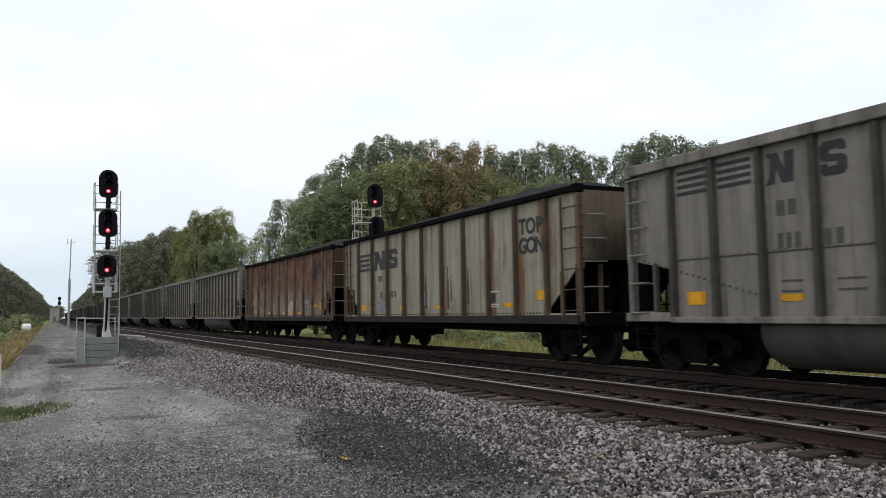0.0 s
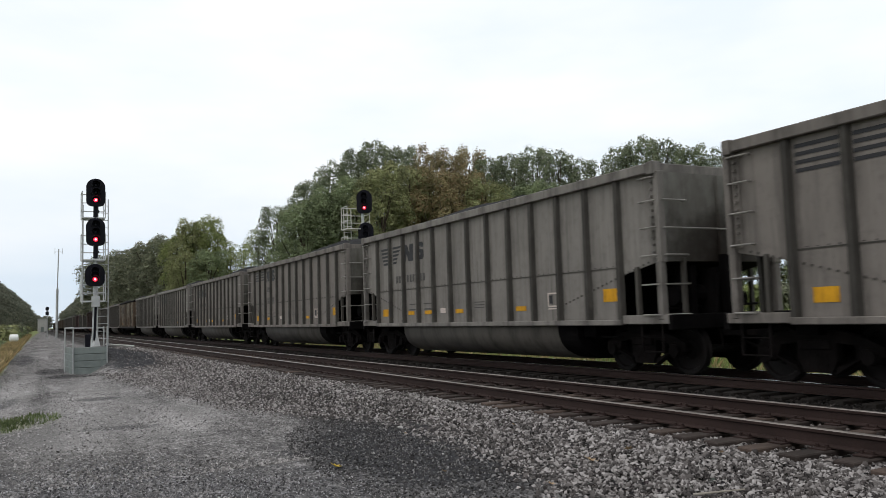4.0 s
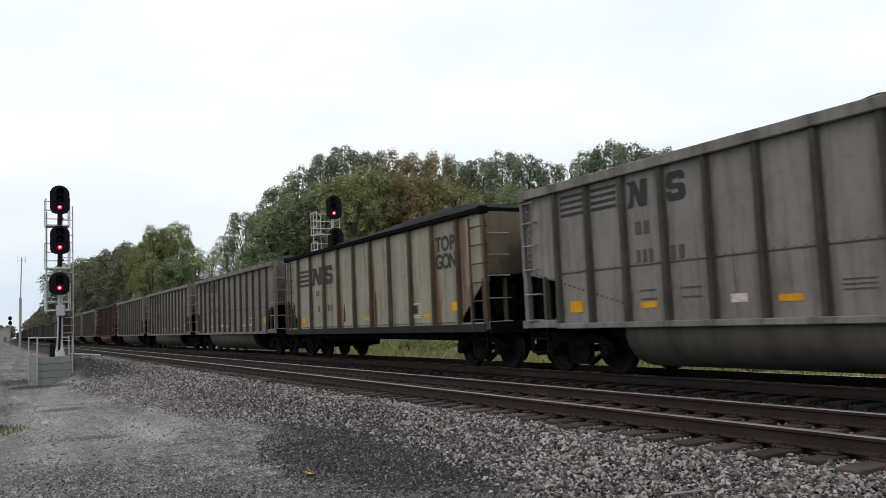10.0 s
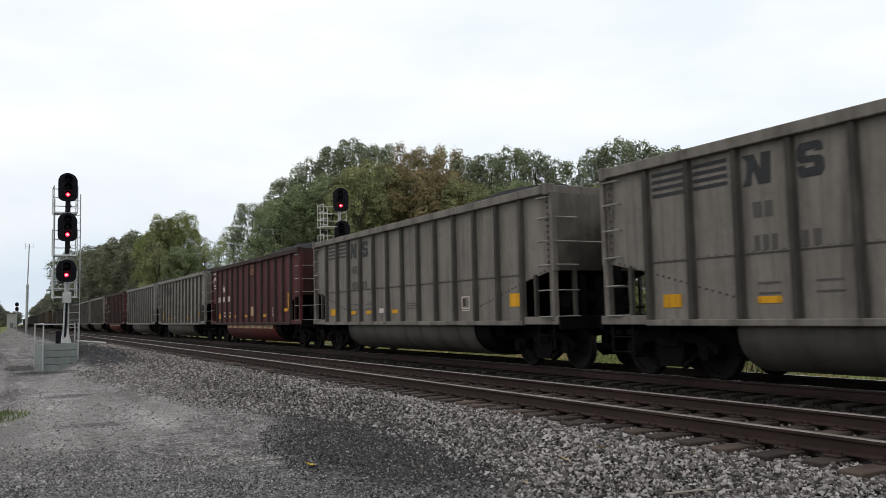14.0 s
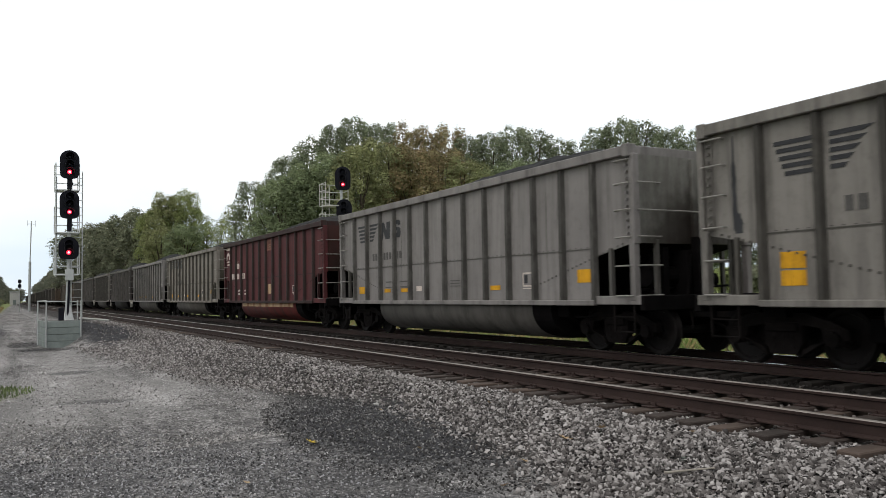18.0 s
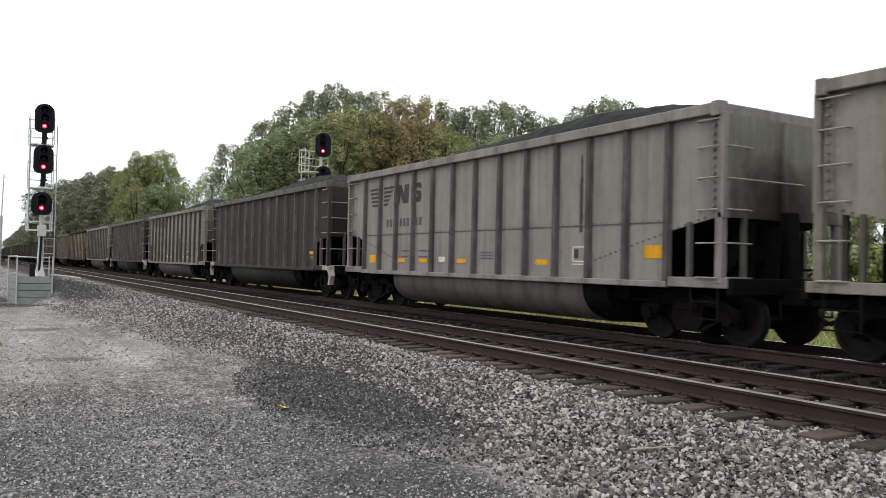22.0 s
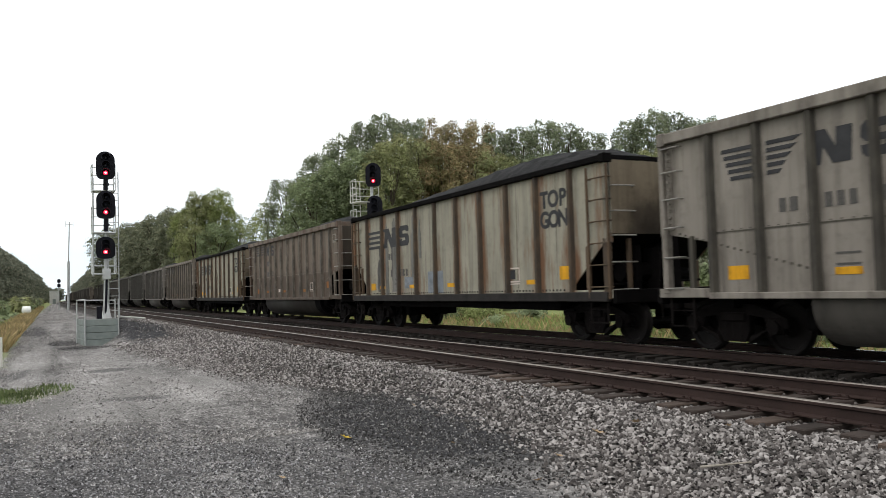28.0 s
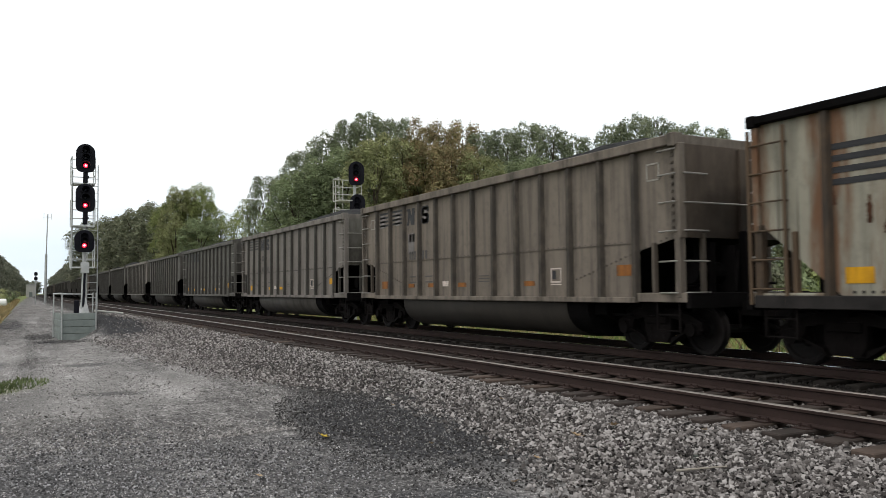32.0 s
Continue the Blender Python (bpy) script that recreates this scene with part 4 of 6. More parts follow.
def side_frame_mesh():
    b = Mesh()
    top = [(-1.12, 0.6), (-1.12, 0.45), (-0.72, 0.45), (-0.66, 0.62), (-0.35, 0.66), (-0.34, 0.38), (-0.24, 0.2), (0.24, 0.2), (0.34, 0.38), (0.35, 0.66), (0.66, 0.62), (0.72, 0.45), (1.12, 0.45), (1.12, 0.6), (0.85, 0.72), (0.4, 0.84), (-0.4, 0.84), (-0.85, 0.72)]
    b.plate(top, "x", -0.07, 0.07)
    for s in (-1, 1):
        b.plate([(s * 0.95, 0.52), (s * 0.8, 0.46), (s * 0.3, 0.17), (s * 0.36, 0.3)], "x", -0.08, 0.08)
        b.box(-0.09, 0.09, s * 0.89 - 0.15, s * 0.89 + 0.15, 0.36, 0.62, 0.02)
        b.rod((-0.15, s * 0.89, 0.457), (0.05, s * 0.89, 0.457), 0.12, 12)
    for q in (-0.17, 0.0, 0.17):
        b.lathe((0.0, q, 0.24), "z", [(0, 0.07), (0.08, 0.085), (0.16, 0.07), (0.24, 0.085), (0.32, 0.07)], 8)
    b.box(-0.12, 0.12, -0.28, 0.28, 0.55, 0.7, 0.02)
    return b.data("bogie_side_frame", GEAR)


def brake_mesh():
    b = Mesh()
    b.rod((0.5, -4.9, 0.68), (0.5, -4.45, 0.68), 0.16, 12)
    b.rod((-0.6, -5.0, 0.62), (-0.6, -4.5, 0.62), 0.13, 12)
    b.rod((-1.2, -5.6, 0.7), (-0.2, 5.6, 0.72), 0.025)
    b.rod((0.9, -6.4, 0.66), (0.9, 6.4, 0.66), 0.02)
    for y in (4.15, 4.7):
        b.box(-0.9, 0.9, y - 0.12, y + 0.12, 0.42, 0.8, 0.03)
    return b.data("brake_gear", BLACK)


def flat(name, y0, y1, z0, z1, mat, x=-1.506):
    return Mesh().box(x - 0.006, x, y0, y1, z0, z1).data(name, mat)


M_ = {"side_tub": side_mesh("tub"), "side_gon": side_mesh("gon"), "end_tub": end_mesh("tub"), "end_gon": end_mesh("gon"), "slope_tub": slope_mesh("tub"), "slope_gon": slope_mesh("gon"),
      "rivets": rivet_row_mesh(), "riveted_foot": foot_rivet_mesh(), "riveted_joint": seam_rivet_mesh(), "floor": floor_mesh(), "iron": iron_mesh(0.62), "short_iron": iron_mesh(0.42), "end_rib": Mesh().box(-0.06, 0.06, HL, HL + 0.08, 2.14, Z1 - 0.02, 0.01).data("end_rib", BLACK), "end_iron": iron_mesh(0.55), "end_rail": iron_mesh(1.9), "step": step_mesh(), "stile": stile_mesh(), "seam": Mesh().box(0, 0.012, -6.1, 6.1, 2.068, 2.09).data("sheet_seam", GREY[0]),
      "chord_tub": chord_mesh(HL), "chord_gon": chord_mesh(HL + 0.1, 0.11),
      "post_tub": post_mesh(Z0 + 0.02, Z1, 0.084), "post_gon": post_mesh(Z0 + 0.02, Z1, 0.08), "belly": belly_mesh(), "stripe": stripe_mesh(), "tub_end": tub_end_mesh(),
      "sill_tub": sill_mesh(0.95, 1.06, 6.15), "sill_gon": sill_mesh(0.9, 1.1, 7.3), "frame_tub": frame_mesh(False), "frame_gon": frame_mesh(True),
      "end_sill": end_sill_mesh(), "corner": corner_mesh(2), "bolts": bolt_strip_mesh(), "side_end": end_side_sill_mesh(), "rigging": rigging_mesh(), "end_prop": Mesh().box(-0.98, -0.9, 7.16, 7.26, 1.05, 2.2, 0.01).data("end_prop", GREY[0]), "end_post": corner_mesh(0), "prop": corner_mesh(1), "casting": Mesh().box(-1.6, -1.4, 6.9, 7.52, 0.98, 1.12, 0.02).plate([(7.3, 1.0), (7.52, 1.0), (7.6, 0.8), (7.5, 0.5), (7.4, 0.5), (7.46, 0.8)], "x", -1.58, -1.42).data("corner_casting", WHITEP), "coupler": coupler_mesh(), "wheelset": wheelset_mesh(), "side_frame": side_frame_mesh(), "brake": brake_mesh()}
COALS = [coal_mesh(k) for k in range(6)]


UNIT = Mesh().box(-0.006, 0, 0, 1, 0, 1).data("mark_bar", LETTER)
# two notched blocks of the owner's emblem, drawn from the far end of the car
SLANT = Mesh().plate([(1 - u, v) for u, v in ((0, 1), (0.44, 1), (0.64, 0.46), (0.67, 1), (1, 1), (0.95, 0), (0.56, 0), (0.37, 0.5), (0.3, 0), (0, 0), (0.13, 0.24), (0.19, 0.8))], "x", -0.006, 0).data("mark_block", LETTER)
HOOK = Mesh().plate([(1 - u, v) for u, v in ((1, 0.7), (0.97, 0.9), (0.85, 1), (0.16, 1), (0.02, 0.86), (0, 0.56), (0.12, 0.43), (0.64, 0.39), (0.64, 0.27), (0.3, 0.25), (0.3, 0.34), (0, 0.34), (0.02, 0.12), (0.14, 0), (0.86, 0), (1, 0.14), (1, 0.46), (0.88, 0.57), (0.36, 0.61), (0.36, 0.75), (0.7, 0.77), (0.7, 0.7))], "x", -0.006, 0).data("mark_block", LETTER)
WEDGE = Mesh().plate([(1, 0), (1, 1), (0, 1), (0.22, 0)], "x", -0.006, 0).data("mark_bar", LETTER)


def mark(car, name, me, y0, y1, z0, z1, mat=None):
    """A painted piece on the camera-side sheet, between two stations and two heights."""
    return put(name, me, car, Matrix.Translation((-1.5005 if name == "paint_patch" else -1.503, y0, z0)) @ Matrix.Diagonal((1, y1 - y0, z1 - z0, 1)), mat)


def owner_marks(car, style):
    """The owner's mark as plain bars and blocks, and bars for the number and the stencils."""
    if style == "split":
        for k in range(4):
            z = 3.24 + k * 0.125
            mark(car, "mark_bar", UNIT, 4.25, 4.98, z, z + 0.06)
            mark(car, "mark_bar", UNIT, 5.2, 5.95, z, z + 0.06)
        mark(car, "mark_block", SLANT, 3.4, 3.95, 3.15, 3.64)
        mark(car, "mark_block", HOOK, 2.5, 2.95, 3.13, 3.64)
        nums = [(3.42, 3.56, 2.64, 2.88), (3.62, 3.78, 2.64, 2.88), (3.36, 3.46, 2.12, 2.36), (3.52, 3.62, 2.12, 2.36), (3.68, 3.78, 2.12, 2.36), (2.62, 2.74, 2.12, 2.36), (2.82, 2.94, 2.12, 2.36)]
    elif style == "swept":
        for k in range(5):
            z = 2.92 + k * 0.118
            mark(car, "mark_bar", UNIT, 5.02, 5.66 + 0.045 * k, z, z + 0.068)
            mark(car, "mark_bar", WEDGE, 4.62 - 0.1 * k, 4.9, z, z + 0.068)
        mark(car, "mark_block", SLANT, 3.38, 4.16, 2.93, 3.45)
        mark(car, "mark_block", HOOK, 2.68, 3.26, 2.93, 3.45)
        nums = [(4.36, 4.5, 2.3, 2.52), (4.58, 4.7, 2.3, 2.52), (3.36, 3.48, 2.3, 2.52), (3.56, 3.68, 2.3, 2.52), (3.76, 3.88, 2.3, 2.52), (2.64, 2.78, 2.3, 2.52), (2.86, 3.0, 2.3, 2.52)]
    else:
        for k in range(4):
            z = 2.68 + k * 0.17
            mark(car, "mark_bar", UNIT, 4.9 - 0.05 * k, 6.05, z, z + 0.09)
        mark(car, "mark_block", SLANT, 3.45, 4.7, 2.66, 3.3)
        mark(car, "mark_block", HOOK, 2.55, 3.3, 2.66, 3.3)
        nums = [(3.9, 4.02, 2.26, 2.46), (4.08, 4.2, 2.26, 2.46), (2.7, 2.84, 1.7, 1.92), (2.95, 3.1, 1.7, 1.92), (3.2, 3.34, 1.7, 1.92), (3.9, 4.04, 1.7, 1.92)]
    for q in nums:
        mark(car, "number_bar", UNIT, *q, NUMBER)
    for y0, y1 in ((2.3, 2.75), (3.35, 3.75))[1 if style == "solid" else 0:]:
        for k in range(2):
            mark(car, "stencil_bar", UNIT, y0, y1, 1.44 + 0.16 * k, 1.47 + 0.16 * k, NUMBER)
    for k in range(0 if style == "solid" else 3):
        mark(car, "stencil_bar", UNIT, -0.75, -0.25, 1.42 + 0.07 * k, 1.438 + 0.07 * k, NUMBER)


def data_frame(car, y, z, w=0.44, h=0.36):
    for q in ((y, y + w, z, z + 0.035), (y, y + w, z + h - 0.03, z + h), (y, y + 0.03, z, z + h), (y + w - 0.03, y + w, z, z + h)):
        mark(car, "frame_bar", UNIT, *q, LETTERW)
    mark(car, "frame_fill", UNIT, y + 0.2, y + w - 0.06, z + 0.08, z + h - 0.06)
    mark(car, "frame_bar", UNIT, y, y + w, z - 0.05, z - 0.025, LETTERW)


def words(text, size):
    cu = bpy.data.curves.new("words", "FONT")
    cu.body, cu.size, cu.extrude, cu.align_x = text, size, 0.003, "CENTER"
    cu.space_line, cu.offset = 0.85, 0.018
    ob = bpy.data.objects.new("words", cu)
    scene.collection.objects.link(ob)
    bpy.context.view_layer.update()
    me = bpy.data.meshes.new_from_object(ob.evaluated_get(bpy.context.evaluated_depsgraph_get()))
    bpy.data.objects.remove(ob)
    me.name = "letter"
    me.materials.clear()
    me.materials.append(LETTER)
    return me


WORDS = {c: words(c, 0.52) for c in "TOPGN"}
CARS = []
HEAP = {0: 2, 1: 2, 2: 2, 4: 4, 5: 1, 6: 1, 7: 1, 8: 2, 9: 1, 10: 2, 11: 5, 12: 5, 13: 1, 15: 1, 16: 1, 17: 2, 18: 3, 19: 3, 20: 3, 21: 3, 23: 3, 24: 2, 25: 1, 26: 5}


def soot_run(car, y, half, low, high, seed, mat=None, name="soot_run"):
    """A ragged run of tarry soot or rust down the camera-side sheet, thinning upward."""
    r = random.Random(seed)
    zs = np.linspace(low, high, 16)
    def width(z):
        f = (z - low) / (high - low)
        return half * (1.0 if f < 0.72 else 0.45) * r.uniform(0.72, 1.15) * (0.25 if f > 0.98 else 1)
    pts = [(y + width(z), z) for z in zs] + [(y - width(z), z) for z in zs[::-1]]
    put(name, Mesh().plate(pts, "x", -1.505 if mat is None else -1.508, -1.497).data(name, mat or LETTER), car)


def smear(car, y, z, w, h):
    """A soft-cornered blot of old lettering painted out or worn away."""
    r = random.Random(int(y * 100) + 1100)
    pts = [(y + w * r.uniform(0.62, 1.2) * math.cos(a), z + h * r.uniform(0.62, 1.2) * math.sin(a)) for a in np.linspace(0, 6.283, 15)[:-1]]
    put("dark_smear", Mesh().plate(pts, "x", -1.507, -1.498).data("dark_smear", SMEAR), car)


def gondola(n, kind, paint, style, label, top=None, ends=None, near=True):
    """A coal car at the train's place n: tub-bottomed or flat-bottomed, centred over its wheels."""
    car = tagged(new("coal_gondola"), label, "rail car", "coal train")
    k = "tub" if kind == "tub" else "gon"
    rib = POSTS[paint.name]
    r = random.Random(n + 77)
    glow = DULLORANGE if paint in (BROWN, TAUPE, DARK) else YELLOW
    half = HL if kind == "tub" else HL + 0.1
    put("coal_load", COALS[HEAP.get(n, n * 3 % 5)], car)
    put("top_chord", M_["chord_" + k], car, None, top or paint)
    put("floor_sheet", M_["floor"], car)
    if kind == "tub":
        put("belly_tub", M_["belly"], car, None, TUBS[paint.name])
        put("tub_end", M_["tub_end"], car)
    put("underframe", M_["frame_" + k], car)
    ys_ = [(i - 6) * 1.017 for i in range(13)] if kind == "tub" else [(i - 4.5) * 1.34 for i in range(10)]
    for s in (-1, 1):
        turn = pose(0, 0, 0, 0, 0, 0 if s > 0 else 180)
        put("side_sheet", M_["side_" + k], car, turn, paint)
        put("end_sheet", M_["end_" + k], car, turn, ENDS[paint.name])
        put("slope_sheet", M_["slope_" + k], car, turn)
        if near and kind == "tub":
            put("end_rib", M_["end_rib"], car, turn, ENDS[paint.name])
        for y in (ys_ if near or s < 0 else ()):
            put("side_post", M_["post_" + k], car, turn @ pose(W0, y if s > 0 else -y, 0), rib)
        put("side_sill", M_["sill_" + k], car, turn @ pose(W0, 0, 0), SILLDARK if kind != "tub" else rib if paint == RED else paint)
        if near and kind == "tub" and style != "dark":
            put("sheet_seam", M_["seam"], car, turn @ pose(W0, 0, 0), rib)
        if near and kind == "tub" and style not in ("dark", "red") and s > 0:
            tagged(put("riveted_joint", M_["riveted_joint"], car, None, rib), kind="stuff")
        if near and kind != "tub" and s > 0:
            tagged(put("riveted_foot", M_["riveted_foot"], car, None, SILLDARK), kind="stuff")
        put("end_sill", M_["end_sill"], car, turn, BLACK)
        put("coupler", M_["coupler"], car, turn)
        for q in (-1, 1):
            m = turn if q < 0 else turn @ Matrix.Diagonal((-1, 1, 1, 1))
            if near:
                put("corner_post", M_["corner"], car, m, paint)
                put("end_side_sill", M_["side_end"], car, m, paint)
                if q * s < 0:
                    put("end_prop", M_["end_prop"], car, m, rib)
                if kind == "tub" and q * s < 0 and style != "dark":
                    tagged(put("riveted_slope", M_["rivets"], car, m, rib), kind="stuff")
                if kind == "tub" and q * s < 0:
                    put("bolt_strip", M_["bolts"], car, m, paint)
                put("end_post", M_["end_post"], car, m, paint if kind == "tub" else rib)
                put("prop_post", M_["prop"], car, m, rib)
                put("sill_step", M_["step"], car, m)
                if ends is not None:
                    put("corner_casting", M_["casting"], car, m, PALEGRIME, "whitened corner casting")
        for y in (-6.15, 6.15):
            put("bogie_side_frame", M_["side_frame"], car, (s * 1.0, y, 0))
    if near:
        for s in (-1, 1):
            # grab irons on the camera side and round the corner on the end
            if kind == "tub":
                for z in (1.14, 1.7, 2.24, 2.76, 3.26, 3.7):
                    put("grab_iron", M_["short_iron"], car, (-W0, 6.8 if s > 0 else -7.22, z))
            else:
                put("ladder_stile", M_["stile"], car, None if s > 0 else pose(0, -13.42, 0), rib)
                put("ladder_stile", M_["stile"], car, pose(0, 0.66, 0) if s > 0 else pose(0, -14.08, 0), rib)
                for z in (1.2, 1.65, 2.1, 2.55, 3.0, 3.45):
                    put("grab_iron", M_["iron"], car, (-W0, 6.72 if s > 0 else -7.36, z), rib)
            for z in (1.14, 1.7, 2.24, 2.74, 3.26):
                far_hold = 0.42 if z == 2.74 and kind == "tub" else -0.93
                put("grab_iron", M_["end_rail" if far_hold > 0 else "end_iron"], car, pose(-1.48 if s > 0 else far_hold, s * half, z, 0, 0, -90 * s))
        put("brake_gear", M_["brake"], car)
        put("brake_rigging", M_["rigging"], car)
    wheels = [put("wheelset", M_["wheelset"], car, (0, y + d, 0.457)) for y in (-6.15, 6.15) for d in (-0.89, 0.89)]
    if style == "red":
        put("side_stripe", M_["stripe"], car)
    if near:
        if style in ("split", "swept", "solid"):
            owner_marks(car, style)
        if style not in ("dark", "patched"):
            data_frame(car, (-3.72 if style == "split" else -3.95) if kind == "tub" else -3.85, 1.36, *((0.38, 0.32) if kind == "tub" else (0.5, 0.36)))
            if kind == "tub" and style != "red":
                mark(car, "white_plate", UNIT, 1.38, 1.7, 1.32, 1.46, LETTERW)
            if n != 16:
                mark(car, "reflector_block", UNIT, 5.36, 5.8, 1.27, 1.5, glow)
        if style == "red":
            if n == 13:
                mark(car, "reflector_strip", UNIT, -5.68, -5.06, 1.5, 1.62, glow)
                mark(car, "reflector_strip", UNIT, -5.74, -5.62, 1.64, 2.24, glow)
        elif style == "dark" or n == 11:
            mark(car, "reflector_strip", UNIT, -5.9, -5.5, 1.52, 1.63, YELLOW)
            mark(car, "reflector_strip", UNIT, -6.02, -5.6, 1.34, 1.46, glow)
        else:
            mark(car, "reflector_block", UNIT, -6.0, -5.52, 1.42 + r.uniform(-0.05, 0.05), 1.68, glow)
        for y in ((3.4, 2.2, 0.38, -2.7) if kind == "tub" else (4.5, 2.1, -0.5, -4.5)):
            if r.random() < 0.8 and n not in (2, 16, 19):
                y += r.uniform(-0.1, 0.1)
                mark(car, "reflector_strip", UNIT, y, y + 0.44, *((1.25, 1.36) if style == "dark" else (1.3, 1.41)), glow)
        if style == "patched":
            put("paint_patch", Mesh().plate([(-1.6, 1.14), (-1.62, 1.83), (-1.2, 1.8), (-0.9, 1.62), (-0.8, 1.14)], "x", -1.508, -1.498).data("paint_patch", BLUEGREY), car, None, PALEGRIME)
            mark(car, "paint_patch", UNIT, -4.16, -3.28, 1.14, 1.82, GREY[4])
            for q in ((-3.86, -3.46, 1.34, 1.37), (-3.86, -3.46, 1.6, 1.63), (-3.86, -3.82, 1.34, 1.63), (-3.5, -3.46, 1.34, 1.63), (-3.72, -3.68, 1.34, 1.63)):
                mark(car, "frame_bar", UNIT, *q)
            for q in ((-3.8, -3.52, 1.24, 1.28), (3.45, 3.6, 2.12, 2.36), (3.2, 3.36, 2.12, 2.36), (3.3, 3.46, 1.62, 1.88), (3.05, 3.22, 1.62, 1.88), (2.62, 2.78, 1.62, 1.88), (2.38, 2.54, 1.62, 1.88), (2.14, 2.3, 1.62, 1.88)):
                mark(car, "number_bar", UNIT, *q, NUMBER)
            for q in ((2.85, 3.1, 0.27, 0.25), (4.05, 2.86, 0.3, 0.22), (3.4, 2.95, 0.14, 0.28), (4.5, 2.95, 0.12, 0.2), (-4.95, 3.05, 0.42, 0.5), (-5.7, 3.15, 0.3, 0.4)):
                smear(car, *q)
            for y, z in ((5.05, 1.3), (2.28, 1.22), (-0.34, 1.2), (-1.5, 1.2), (-2.9, 1.2), (-5.1, 1.5)):
                mark(car, "reflector_strip", UNIT, y, y + 0.46, z, z + 0.11, glow)
        if n in (24, 26):
            for y in (-6.75, 6.35):
                for q in ((y, y + 0.34, 3.2, 3.23), (y, y + 0.34, 3.5, 3.53), (y, y + 0.03, 3.2, 3.53), (y + 0.31, y + 0.34, 3.2, 3.53)):
                    mark(car, "frame_bar", UNIT, *q, PALEGRIME)
        if n == 26:
            for q in ((5.5, 5.9, 3.2, 3.6), (4.4, 4.8, 3.2, 3.6), (3.45, 3.85, 2.3, 2.9), (2.55, 2.9, 3.15, 3.6)):
                mark(car, "mark_bar", UNIT, *q, GREY[4])
        if n == 23:
            for q in ((0.25, 1.25, 1.14, 1.78), (2.3, 2.95, 1.3, 1.66)):
                mark(car, "paint_patch", UNIT, *q, BLUEGREY)
        if style == "solid":
            for line, z in (("TOP", 3.04), ("GON", 2.58)):
                for i, c in enumerate(line):
                    put("letter", WORDS[c], car, Matrix.Translation((-1.506, -5.36 + 0.36 * (1 - i), z)) @ Euler((radians(90), 0, radians(-90))).to_matrix().to_4x4())
        if style == "red":
            for q in ((6.35, 7.05, 3.62, 3.74), (6.5, 6.95, 3.0, 3.07), (6.4, 6.9, 2.86, 2.92), (4.6, 4.78, 2.62, 2.88), (4.86, 5.06, 2.62, 2.88), (4.78, 4.86, 2.94, 3.0)):
                mark(car, "mark_bar", UNIT, *q, LETTERW)
            ring = [(6.72 + 0.36 * math.cos(a), 3.2 + 0.3 * math.sin(a)) for a in np.linspace(-0.3, 3.4, 9)]
            ring += [(6.72 + 0.2 * math.cos(a), 3.2 + 0.16 * math.sin(a)) for a in np.linspace(3.4, -0.3, 9)]
            put("mark_block", Mesh().plate(ring, "x", -1.511, -1.503).data("mark_block", LETTERW), car, None, None, "faded white curved mark")
            for y in (5.78, 5.52, 4.88, 4.62, 3.84, 3.58):
                mark(car, "number_bar", UNIT, y, y + 0.17, 2.12, 2.38, LETTERW)
            for y0, y1 in ((4.3, 4.8), (3.1, 3.65)):
                for z in (1.34, 1.5):
                    mark(car, "stencil_bar", UNIT, y0, y1, z, z + 0.08, LETTERW)
            mark(car, "stencil_panel", UNIT, -0.72, -0.2, 1.36, 1.78, TANSTRIPE)
            mark(car, "stencil_panel", UNIT, -0.78, -0.14, 3.24, 3.7, FADED)
            for k in range(4):
                mark(car, "stencil_bar", UNIT, -0.72, -0.2, 3.29 + 0.09 * k, 3.33 + 0.09 * k, TANSTRIPE)
    CARS.append((n, car, wheels))
    return car


